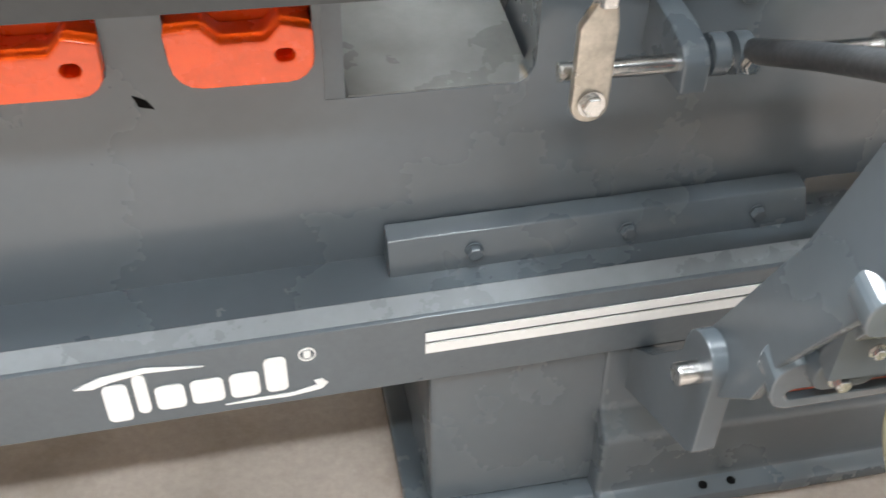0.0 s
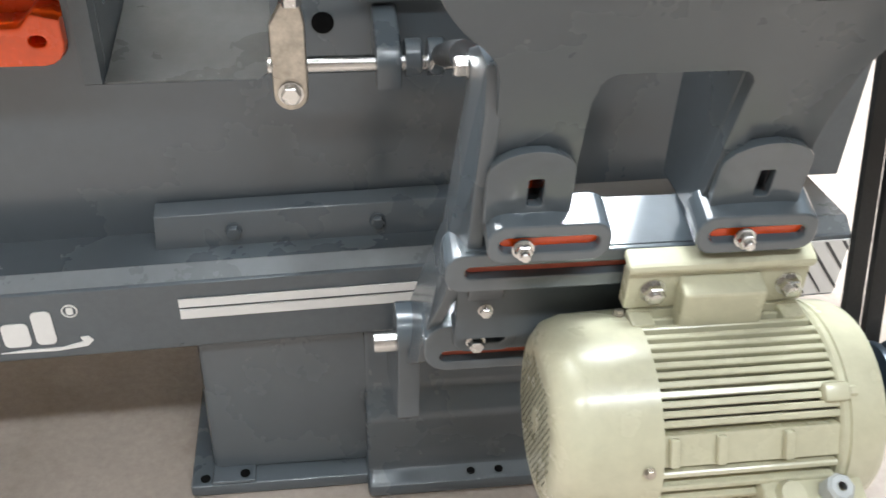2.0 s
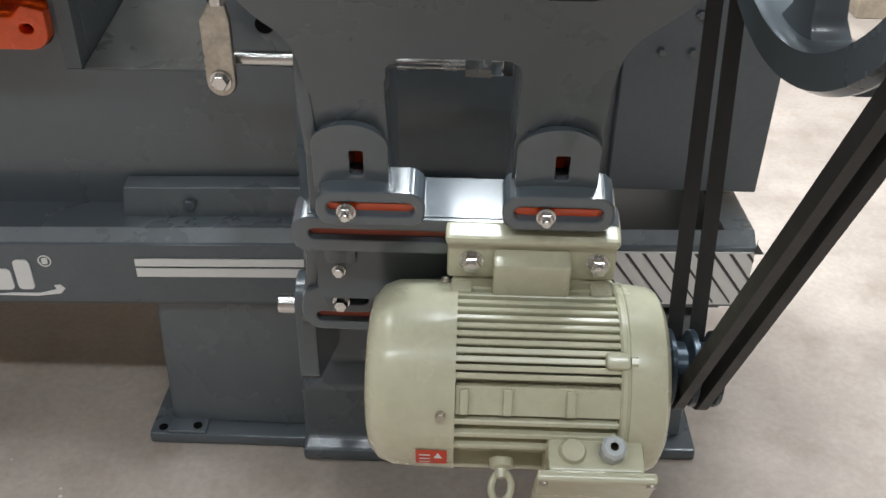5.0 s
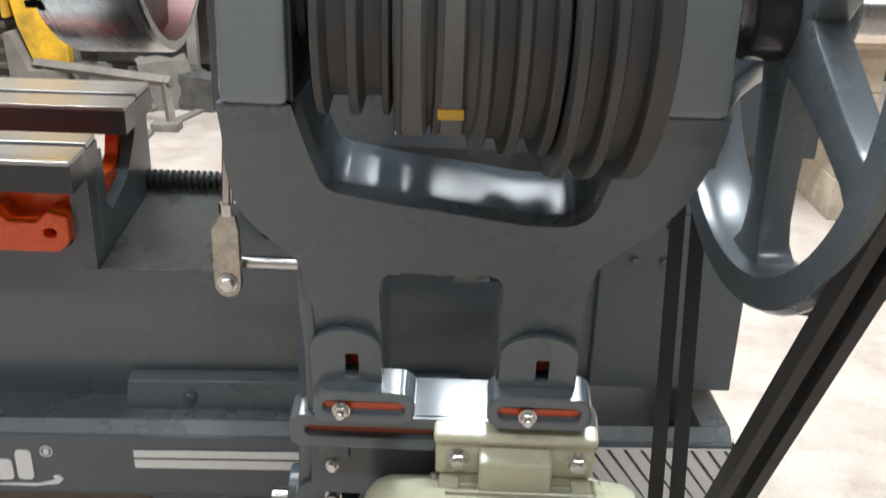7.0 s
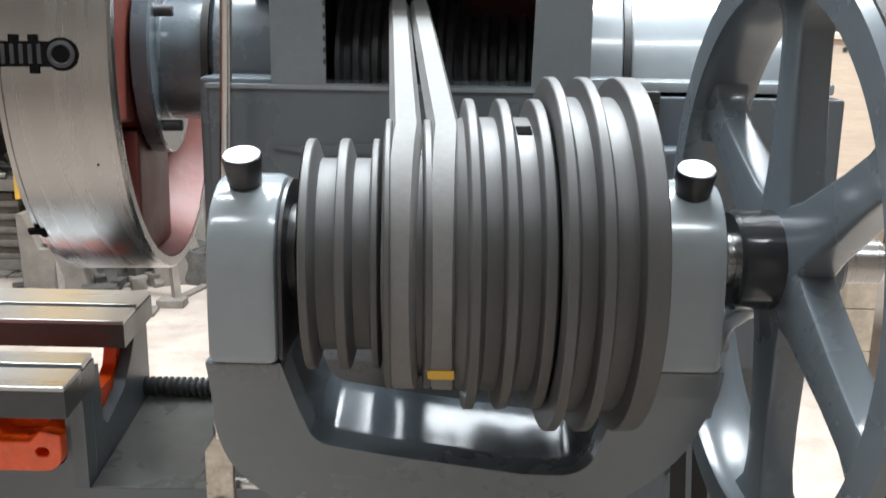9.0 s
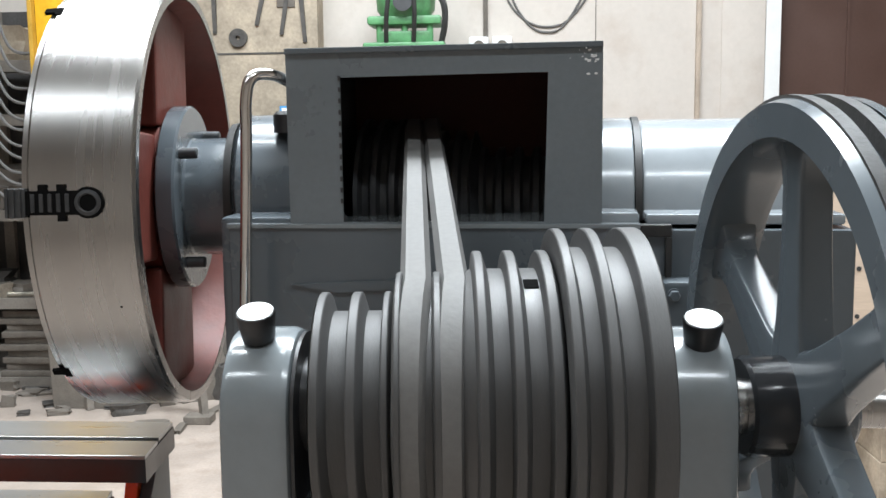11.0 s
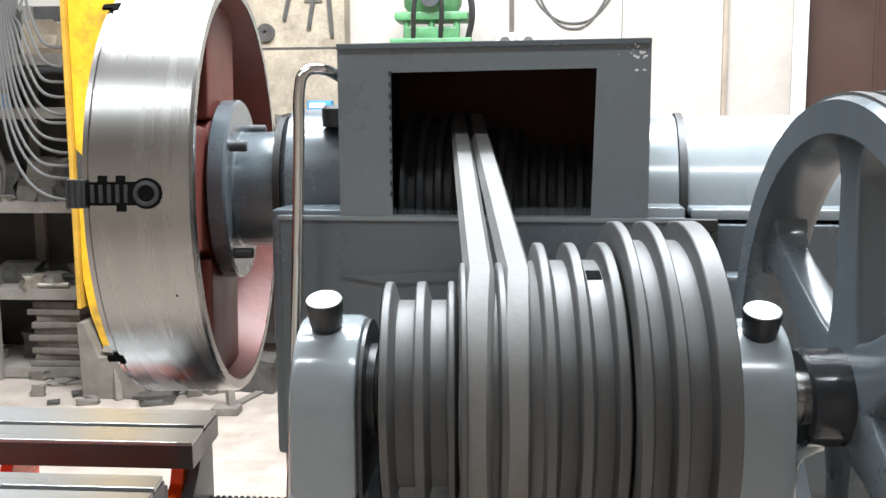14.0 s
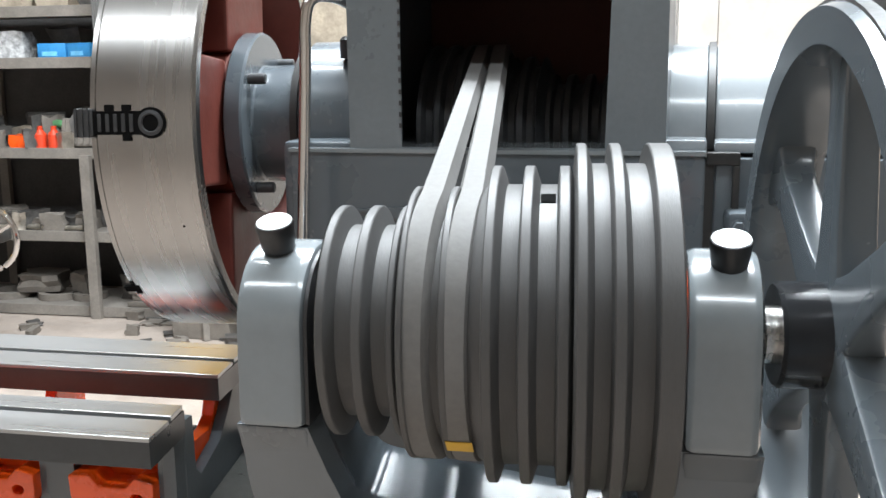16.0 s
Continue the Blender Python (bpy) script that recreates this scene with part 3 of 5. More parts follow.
for k in range(5):
    part("jaw_tooth", on_drum(box(-0.135 + 0.012 * k, -0.129 + 0.012 * k, -0.013, 0.013, R + 0.0005, R + 0.0035, 0.001), JT, 0.84), IRON, chuck)
jaw = part("jaw", on_drum(box(-0.172, -0.142, -0.021, 0.021, R - 0.12, R + 0.002, 0.003), JT, 0.84), IRON, chuck, "dark stepped jaw")
for k in range(3):
    part("jaw_serration", on_drum(box(-0.170 + 0.009 * k, -0.166 + 0.009 * k, -0.0205, 0.0205, R + 0.0015, R + 0.004), JT, 0.84), IRON, jaw)
# notches likewise: black plates for their shaded insides
for turn in (33.0, 133.0):
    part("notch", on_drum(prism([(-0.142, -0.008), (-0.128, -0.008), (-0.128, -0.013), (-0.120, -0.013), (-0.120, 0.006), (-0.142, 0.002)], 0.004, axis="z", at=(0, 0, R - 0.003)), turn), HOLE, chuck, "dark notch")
part("pit", on_drum(spin([(R - 0.001, 0), (R - 0.001, 0.0016), (R + 0.0004, 0.0016), (R + 0.0004, 0)], "z", (-0.03, 0, 0), 8), 112), HOLE, chuck)

# ---- control rod and lever ----
lever = thing("clutch_lever", "worn plated steel clutch lever with chrome hand rod", "lever")
part("lever", prism(arc(-0.314, 0.601, 0.0185, 180, 360, 10) + [(-0.2955, 0.68)] + [(-0.300, 0.705), (-0.318, 0.705), (-0.3325, 0.68)], 0.012, at=(0, 0.288, 0), bevel=0.003), OLDSTEEL, lever)
part("bolt", hex_bolt((-0.314, 0.287, 0.604), "-y", 0.011, 0.008), ZINC, lever, "hexagon bolt")
part("locknut", spin([(0.70, 0), (0.70, 0.012), (0.716, 0.012), (0.716, 0)], "z", (-0.309, 0.294, 0), 6), ZINC, lever, "locknut")
part("hand_rod", tube(smooth_line([(-0.309, 0.294, 0.71), (-0.3, 0.315, 0.95), (-0.294, 0.338, 1.22), (-0.293, 0.345, 1.30), (-0.285, 0.352, 1.327), (-0.265, 0.37, 1.330), (-0.25, 0.40, 1.322)], 8), 0.0075, 14), CHROME, lever, "bent chrome hand rod")
part("shaft", spin([(-0.338, 0), (-0.338, 0.0095), (-0.006, 0.0095), (-0.006, 0)], "x", (0, 0.318, 0.622), 20), ZINC, lever, "plated cross shaft")
blk = part("bearing_block", prism([(0.296, 0.598), (0.40, 0.598), (0.40, 0.660), (0.345, 0.654), (0.308, 0.644), (0.297, 0.630)], 0.028, axis="x", at=(-0.222, 0, 0), bevel=0.004), GREY, lever, "grey bearing block")
for cx in (-0.19, -0.165):
    part("collar", spin([(cx, 0), (cx, 0.021), (cx + 0.016, 0.021), (cx + 0.018, 0.019), (cx + 0.018, 0)], "x", (0, 0.318, 0.628), 24), GREY, lever, "grey clamp collar")
part("toggle", tube([(-0.150, 0.312, 0.632), (-0.156, 0.19, 0.69), (-0.164, 0.072, 0.742)], 0.0125, 12), IRON, lever, "dark toggle link")
part("set_screw", hex_bolt((-0.157, 0.294, 0.628), "-y", 0.008, 0.007), ZINC, lever)
part("joint", join(spin([(-0.012, 0), (-0.012, 0.016), (0.02, 0.016), (0.02, 0)], "x", (0, 0.312, 0.624), 6), box(0.018, 0.036, 0.302, 0.326, 0.612, 0.634, 0.003)), ZINC, lever, "steel swivel joint")
part("drag_link", spin([(0.030, 0), (0.030, 0.010), (0.058, 0.010), (0.060, 0.015), (0.074, 0.015), (0.078, 0.010), (0.078, 0)], "x", (0, 0.312, 0.620), 16), IRON, lever, "dark rod end")
for bx in (-0.115, 0.02):
    part("flange_bolt", hex_bolt((bx, WALL_Y - 0.001, 0.655), "-y", 0.012, 0.008), GREY, bed, "painted hexagon bolt")
part("flange_edge", box(-0.235, 0.190, WALL_Y - 0.014, WALL_Y - 0.001, 0.666, 0.681, 0.003), GREY, bed)
part("end_cover", box(0.193, 0.402, WALL_Y - 0.018, WALL_Y - 0.001, 0.414, 0.690, 0.003), SHEET, bed, "flat grey end cover")
for bx, bz in ((0.284, 0.672), (0.241, 0.621), (0.281, 0.621), (0.327, 0.627)):
    part("cover_bolt", hex_bolt((bx, WALL_Y - 0.0185, bz), "-y", 0.0055, 0.005), GREY, bed)
part("scuff", prism([(0, 0), (0.012, -0.006), (0.018, -0.016), (0.004, -0.012)], 0.001, at=(-0.735, WALL_Y - 0.0012, 0.590)), HOLE, bed, "dark paint chip")
hole = thing("oil_hole", "dark round drain hole in the grey casting", "hole", bm=spin([(-0.003, 0), (-0.003, 0.013), (0.001, 0.013), (0.001, 0)], "y", (-0.277, WALL_Y - 0.0005, 0.638), 18), material=HOLE)

lead = thing("feed_screw", "dark threaded feed screw through the bed gap", "screw")
thr = []
for k in range(82):
    a = -1.19 + 0.0104 * k
    thr += [(a, 0.0115), (a + 0.002, 0.0165), (a + 0.0058, 0.0165), (a + 0.0078, 0.0115)]
part("thread", spin([(-1.19, 0)] + thr + [(-0.332, 0)], "x", (0, 0.64, 0.626), 18), IRON, lead)

# ---- motor base with slotted rails ----
base = thing("motor_base", "grey cast motor base with slotted rails, orange inside", "motor base")


def rise(bm, y0, k=0.33):
    """Tip the top faces up towards the back."""
    for v in bm.verts:
        v.co.z += k * max(0.0, v.co.y - y0)
    return bm


def rail(z0, z1, y0, slots, x0=-0.183, x1=0.150):
    return rise(prism(rounded(x0, x1, z0, z1, (z1 - z0) * 0.42), 0.032, slots, at=(0, y0, 0), bevel=0.002), y0 + 0.002)


part("upper_rail", rail(0.545, 0.586, 0.006, [slot(-0.055, 0.566, 0.22, 0.012), slot(0.10, 0.566, 0.06, 0.012)]), TROUGH, base, "grey slotted rail", smooth=14)
part("lower_rail", rail(0.392, 0.452, 0.070, [slot(-0.055, 0.411, 0.24, 0.013)], -0.192, 0.150), TROUGH, base, "grey slotted rail", smooth=14)
SLOT_RED = mat("dull_red_inside", (0.30, 0.055, 0.025), 0.5, var=0.2)
for lining in (box(-0.170, 0.135, 0.014, 0.018, 0.557, 0.575), box(-0.175, 0.06, 0.078, 0.082, 0.402, 0.420)):
    part("slot_lining", lining, SLOT_RED, base, "red-brown painted slot inside")
part("web", prism([(0.016, 0.552), (0.04, 0.552), (0.10, 0.448), (0.072, 0.448)], 0.035, axis="x", at=(-0.156, 0, 0), bevel=0.003), GREY, base)
part("web", prism([(0.030, 0.552), (0.05, 0.552), (0.11, 0.448), (0.085, 0.448)], 0.08, axis="x", at=(0.02, 0, 0), bevel=0.003), GREY, base)
part("web_bolt", hex_bolt((-0.143, 0.0535, 0.446), "-y", 0.008, 0.010), ZINC, base, "hexagon bolt")
part("nut", hex_bolt((-0.140, 0.030, 0.505), "-y", 0.006, 0.006), ZINC, base)
part("ear", prism(rounded(-0.165, -0.100, 0.428, 0.466, 0.016), 0.03, [slot(-0.128, 0.446, 0.03, 0.013)], at=(0, 0.056, 0), bevel=0.003), GREY, base)
BRACKET = [(0.304, 0.180), (0.304, 0.250), (0.250, 0.290), (0.195, 0.355)] + arc(0.160, 0.372, 0.033, 0, 180, 10) + [(0.127, 0.268), (0.136, 0.256)]
part("pivot_bracket", prism(BRACKET, 0.026, axis="x", at=(-0.214, 0, 0), bevel=0.003), GREY, base, "grey cast pivot bracket")
part("pivot_bracket", prism(BRACKET, 0.026, axis="x", at=(0.12, 0, 0), bevel=0.005), GREY, base, "grey cast pivot bracket")
part("casting", prism([(0.232, 0.0), (0.232, 0.024), (0.258, 0.030), (0.262, 0.126), (0.294, 0.158), (0.300, 0.250), (0.33, 0.255), (0.33, 0.0)], 0.44, axis="x", at=(-0.245, 0, 0), bevel=0.008), GREY, base, "grey base casting with flange")
for fx in (-0.10, -0.06):
    part("bolt_hole", spin([(0, 0), (0, 0.006), (0.0015, 0.006), (0.0015, 0)], "z", (fx, 0.245, 0.0285), 14), HOLE, base, "dark bolt hole")
part("pivot_pin", spin([(-0.238, 0), (-0.238, 0.0115), (-0.235, 0.0125), (0.16, 0.0125), (0.16, 0)], "x", (0, 0.155, 0.362), 20), ZINC, base, "plated pivot pin")
part("saddle", rise(box(-0.165, 0.133, 0.010, 0.060, 0.5765, 0.5872), 0.008), TROUGH, base, "glossy grey saddle plate", smooth=0)
part("saddle_wall", rise(box(-0.165, 0.133, 0.040, 0.0595, 0.45, 0.5764), 0.008), GREY, base, smooth=0)

# ---- electric motor ----
MY, MZ = -0.042, 0.430
motor = thing("electric_motor", "beige enamelled electric motor with cooling fins, bolted to the slotted rails", "electric motor")
cover_prof = [(-0.098, 0.0), (-0.098, 0.060), (-0.095, 0.072), (-0.086, 0.083), (-0.072, 0.0885), (-0.016, 0.0905), (-0.016, 0.085), (-0.07, 0.083), (-0.085, 0.070), (-0.085, 0.0)]
cover = part("fan_cover", spin(cover_prof, "x", (0, MY, MZ), 64), BEIGE, motor)
gr = bmesh.new()
for i in range(-9, 10):
    for j in range(-9, 10):
        u, v = (i + 0.5 * (j % 2)) * 0.0062, j * 0.0056
        if 0.012 < math.hypot(u, v) < 0.055:
            bmesh.ops.create_circle(gr, cap_ends=True, segments=8, radius=0.0016, matrix=Matrix.Translation((-0.0985, MY + u, MZ + v)) @ pose(0, 0, 0, 0, 90, 0))
part("air_hole", gr, HOLE, cover, "pattern of dark air holes", smooth=0)
for an in (-20, 74, 190):
    sc = hex_bolt((0, 0, 0), "+z", 0.004, 0.003)
    sc.transform(Matrix.Translation((-0.028, MY, MZ)) @ Matrix.Rotation(radians(an), 4, "X") @ Matrix.Translation((0, 0, 0.0905)))
    part("cover_screw", sc, OLDSTEEL, cover)
part("stator_frame", spin([(-0.03, 0), (-0.03, 0.074), (0.146, 0.074), (0.146, 0)], "x", (0, MY, MZ), 48), BEIGE, motor)
FIN_TURNS = [47 + math.degrees(math.asin(-0.97 + 0.086 * k)) for k in range(13)] + [78, 87, 96.5] + [132, 142, 152, 162, 172, 200, 212, 224, 316, 328, 340]
for an in FIN_TURNS:
    fin = box(-0.018, 0.128, -0.0027, 0.0027, 0.072, 0.0890, 0.0010, 1)
    fin.transform(Matrix.Translation((0, MY, MZ)) @ Matrix.Rotation(radians(an), 4, "X"))
    part("fin", fin, BEIGE, motor)
boss = box(-0.016, 0.130, -0.0135, 0.0135, 0.07, 0.0865, 0.002)
boss.transform(Matrix.Translation((0, MY, MZ)) @ Matrix.Rotation(radians(65), 4, "X"))
bs = part("side_boss", boss, BEIGE, motor)
for lx in (-0.008, 0.03, 0.085):
    lug = box(lx - 0.004, lx + 0.004, -0.012, 0.012, 0.086, 0.0925, 0.002)
    lug.transform(Matrix.Translation((0, MY, MZ)) @ Matrix.Rotation(radians(65), 4, "X"))
    part("lug", lug, BEIGE, bs)
part("end_shield", spin([(0.126, 0.05), (0.128, 0.088), (0.130, 0.0905), (0.1335, 0.0905), (0.1345, 0.0885), (0.1358, 0.0885), (0.1368, 0.0905), (0.160, 0.0885), (0.169, 0.0845), (0.174, 0.076), (0.176, 0.050), (0.180, 0.034), (0.182, 0)], "x", (0, MY, MZ), 64), BEIGE, motor)
for k in range(4):
    an = 40 + 90 * k
    lug = join(box(0.114, 0.136, -0.008, 0.008, 0.080, 0.0955, 0.004), spin([(0.136, 0), (0.136, 0.005), (0.142, 0.005), (0.142, 0)], "x", (0, 0, 0.089), 6))
    lug.transform(Matrix.Translation((0, MY, MZ)) @ Matrix.Rotation(radians(an), 4, "X"))
    part("shield_lug", lug, BEIGE, motor)
tb = part("terminal_box", prism([(-0.040, 0.066), (0.040, 0.066), (0.046, 0.108), (-0.046, 0.108)], 0.085, axis="x", at=(0.066, 0, 0), bevel=0.005), BEIGE, motor)
TB = Matrix.Translation((0, MY, MZ)) @ Matrix.Rotation(radians(116), 4, "X")
tb.data.transform(TB)
part("lid", box(0.056, 0.160, -0.052, 0.052, 0.108, 0.119, 0.004), BEIGE, tb)
part("gland_plug", spin([(-0.050, 0), (-0.050, 0.010), (-0.042, 0.013), (-0.038, 0.013)], "y", (0.088, 0.0, 0.090), 24), BEIGE, tb)
GP = mat("pale_grey_plastic", (0.45, 0.47, 0.47), 0.4)
part("cable_gland", placed(spin([(-0.062, 0.004), (-0.062, 0.009), (-0.059, 0.0115), (-0.040, 0.0115), (-0.036, 0.0115)], "y", (0.122, 0.0, 0.090), 8), Matrix.Identity(4)), GP, tb, "pale grey plastic cable gland")
part("gland_bore", spin([(0.0605, 0), (0.0605, 0.0045), (0.0622, 0.0045), (0.0622, 0)], "y", (0.122, 0.0, 0.090), 12), HOLE, tb)
for lx, ly in ((0.062, 0.046), (0.154, 0.046), (0.062, -0.046), (0.154, -0.046)):
    part("lid_screw", spin([(0.1185, 0.004), (0.121, 0.004), (0.121, 0)], "z", (lx, ly, 0), 10), OLDSTEEL, tb)
for ob in tb.children:
    ob.data.transform(TB)
eye = join(spin([(0, 0), (0, 0.011), (0.008, 0.011), (0.010, 0.006), (0.018, 0.005), (0.018, 0)], "z", seg=16),
           placed(tube([(0, 0.0105 * math.cos(radians(20 * k)), 0.026 + 0.0135 * math.sin(radians(20 * k))) for k in range(18)], 0.0034, 10, True), Matrix.Rotation(radians(-58), 4, "Z")))
eye.transform(Matrix.Translation((0.028, MY, MZ)) @ Matrix.Rotation(radians(119), 4, "X") @ Matrix.Translation((0, 0, 0.083)))
part("eye_bolt", eye, BEIGE, motor)
lbm = bmesh.new()
rows = []
for a in range(99, 116, 4):
    rows.append([lbm.verts.new((x, MY - 0.0912 * math.sin(radians(a)), MZ + 0.0912 * math.cos(radians(a)))) for x in (-0.050, -0.022)])
for p, q in zip(rows, rows[1:]):
    lbm.faces.new((p[0], p[1], q[1], q[0]))
red = part("warning_label", lbm, REDTAG, cover, "small red warning label with white mark")
lbm = bmesh.new()
tri = [lbm.verts.new((x, MY - 0.0916 * math.sin(radians(a)), MZ + 0.0916 * math.cos(radians(a)))) for x, a in ((-0.026, 107), (-0.034, 107), (-0.030, 101))]
lbm.faces.new(tri)
part("mark", lbm, WHITE, red, "white triangle")
for k in range(3):
    lbm = bmesh.new()
    q = [lbm.verts.new((x, MY - 0.0916 * math.sin(radians(a)), MZ + 0.0916 * math.cos(radians(a)))) for x, a in ((-0.047, 103 + 4 * k), (-0.037, 103 + 4 * k), (-0.037, 104.2 + 4 * k), (-0.047, 104.2 + 4 * k))]
    lbm.faces.new(q)
    part("text_bar", lbm, WHITE, red)

mp = part("motor_pulley", spin([(0.180, 0), (0.180, 0.032), (0.184, 0.034)] + groove_profile(0.184, 0.037, 2, 0.0220, 0.004, 0.012, 0) + [(0.228, 0.037), (0.232, 0.036), (0.232, 0.02), (0.224, 0.018), (0.224, 0)], "x", (0, MY + 0.006, MZ + 0.010), 40),
          mat("blue_black_pulley", (0.03, 0.042, 0.055), 0.3, metal=0.5), motor, "dark blue-grey grooved motor pulley")
part("sticker", box(0.1785, 0.1798, MY - 0.03, MY - 0.012, MZ + 0.004, MZ + 0.030), WHITE, mp, "white paper sticker")
# the whole machine is a size larger than its drawing
GROW = Matrix.Translation((-0.063, MY, MZ)) @ Matrix.Diagonal((1.085, 1.08, 1.08, 1)) @ Matrix.Translation((0.063, -MY, -MZ))
for ob in motor.children_recursive:
    ob.data.transform(GROW)
for z0, z1, zb in ((0.535, 0.586, 0.549),):
    foot = part("foot", rise(box(-0.026, 0.146, -0.018, 0.004, z0 + 0.037, z1 - 0.004, 0.004), -0.016), BEIGE, motor, smooth=14)
    part("foot_plate", box(-0.024, 0.144, -0.0125, 0.004, z0 - 0.004, z0 + 0.0368, 0.003), BEIGE, foot)
    part("foot_pad", rise(box(0.022, 0.098, -0.034, -0.012, z0 - 0.030, z0 + 0.026, 0.003), -0.032), BEIGE, foot, smooth=14)
    part("plug", spin([(-0.0345, 0), (-0.037, 0.007), (-0.034, 0.009), (-0.030, 0.009)], "y", (0.084, 0, z0 + 0.014), 16), BEIGE, foot)
    part("foot_web", box(-0.018, 0.140, -0.014, -0.0085, z0 - 0.038, z0 - 0.005), BEIGE, foot)
    for fx in (-0.020, 0.120):
        part("foot_rib", box(fx, fx + 0.022, -0.032, -0.008, z0 - 0.034, z0 - 0.006, 0.003), BEIGE, foot)
    for bx in (0.0, 0.126):
        part("foot_bolt", hex_bolt((bx, -0.0128, z0 + 0.017), "-y", 0.0100, 0.009, 0.005), ZINC, foot, "plated hexagon bolt")
part("foot", box(-0.02, 0.15, 0.02, 0.05, 0.33, 0.36, 0.004), BEIGE, motor)

# ---- countershaft frame ----
AY, AZ = -0.050, 1.030
cframe = thing("countershaft_stand", "glossy grey cast two-legged countershaft frame", "machine frame")


def shear(bm, z0=0.66, k=-0.40):
    """Lean the casting forward as it rises."""
    for v in bm.verts:
        v.co.y += k * max(0.0, v.co.z - z0)
    return bm


yoke = ([(-0.207, 0.951), (-0.146, 0.951), (-0.136, 0.905)] + arc(-0.108, 0.886, 0.022, 190, 262, 5) + [(-0.06, 0.854), (0.055, 0.836)] + arc(0.085, 0.866, 0.030, 275, 345, 5) + [(0.128, 0.92), (0.148, 0.951), (0.208, 0.951)]
        + [(p.x, p.y) for p in smooth_line([(0.207, 0.925, 0), (0.190, 0.868, 0), (0.168, 0.835, 0), (0.145, 0.812, 0), (0.128, 0.793, 0), (0.120, 0.768, 0), (0.117, 0.715, 0), (0.120, 0.655, 0)], 3)] + [(0.120, 0.630), (0.036, 0.630), (0.038, 0.745)]
        + arc(0.022, 0.758, 0.016, -10, 90, 4) + arc(-0.064, 0.758, 0.016, 90, 190, 4) + [(-0.082, 0.745), (-0.080, 0.630), (-0.155, 0.630)]
        + [(p.x, p.y) for p in smooth_line([(-0.155, 0.655, 0), (-0.152, 0.715, 0), (-0.155, 0.772, 0), (-0.165, 0.795, 0), (-0.185, 0.815, 0), (-0.202, 0.842, 0), (-0.209, 0.878, 0), (-0.207, 0.92, 0)], 3)])
holes = [rounded(hx - 0.0065, hx + 0.0065, 0.633, 0.669, 0.002, 2) for hx in (-0.112, 0.083)]
part("yoke", shear(prism(yoke, 0.034, holes, at=(0, 0.008, 0), bevel=0.004)), GREY, cframe)
part("leg_top", prism([(0.0, 0.772), (0.022, 0.771), (0.064, 0.753), (0.064, 0.747), (0.0, 0.764)], 0.070, axis="x", at=(-0.157, 0, 0)), ORANGE, cframe, "orange painted inside")
part("link_bolt", hex_bolt((-0.1625, 0.058, 0.738), "-x", 0.009, 0.010), ZINC, cframe, "hexagon bolt")
flank = prism([(0.064, 0.752), (0.02, 0.774), (-0.02, 0.776), (-0.022, 0.73), (0.002, 0.66), (0.012, 0.59), (0.030, 0.54), (0.075, 0.45), (0.088, 0.39), (0.125, 0.352), (0.19, 0.352), (0.194, 0.365), (0.118, 0.553), (0.072, 0.709)], 0.014, axis="x", at=(-0.162, 0, 0), bevel=0.003)
for v in flank.verts:
    v.co.x -= 0.17 * max(0.0, 0.60 - v.co.z)
part("side_flank", flank, GREY, cframe, "broad grey side plate")
# trough behind the front lip: flat at first, then rising to the back
lip = [(-0.146, 0.951), (-0.136, 0.905)] + arc(-0.108, 0.886, 0.022, 190, 262, 5) + [(-0.06, 0.854), (-0.02, 0.8477), (0.02, 0.8415), (0.055, 0.836)] + arc(0.085, 0.866, 0.030, 275, 345, 8) + [(0.128, 0.92), (0.148, 0.951)]
trough = bmesh.new()
rows = [[trough.verts.new((x, 0.008 - 0.40 * (z - 0.66) + dy, min(z + dz, 0.957))) for x, z in lip]
        for dy, dz in ((0.002, -0.0006), (0.018, -0.0030), (0.034, -0.0056), (0.042, -0.0065), (0.046, -0.0060), (0.050, -0.0050), (0.058, -0.0023), (0.066, 0.0005), (0.074, 0.0033), (0.082, 0.0061), (0.090, 0.0089), (0.098, 0.0117), (0.106, 0.0139), (0.112, 0.0150))]
for p, q in zip(rows, rows[1:]):
    for k in range(len(lip) - 1):
        trough.faces.new((p[k], p[k + 1], q[k + 1], q[k]))
under = bmesh.ops.solidify(trough, geom=trough.faces[:], thickness=0.006)
bmesh.ops.recalc_face_normals(trough, faces=trough.faces)
part("trough", trough, TROUGH, cframe, "glossy trough under the pulley", smooth=28)
for x0, x1 in ((-0.095, -0.080), (0.036, 0.050), (0.104, 0.120)):
    part("leg_flange", shear(prism([(0.03, 0.604), (0.10, 0.604), (0.115, 0.70), (0.13, 0.77), (0.125, 0.81), (0.07, 0.83), (0.03, 0.82)], x1 - x0, axis="x", at=(x0, 0, 0), bevel=0.003)), GREY, cframe)
for x0, x1 in ((-0.206, -0.146), (0.148, 0.207)):
    part("pillar", shear(prism([(0.010, 0.90), (0.15, 0.90), (0.15, 0.951), (0.006, 0.951)], x1 - x0, axis="x", at=(x0, 0, 0), bevel=0.004)), GREY, cframe)
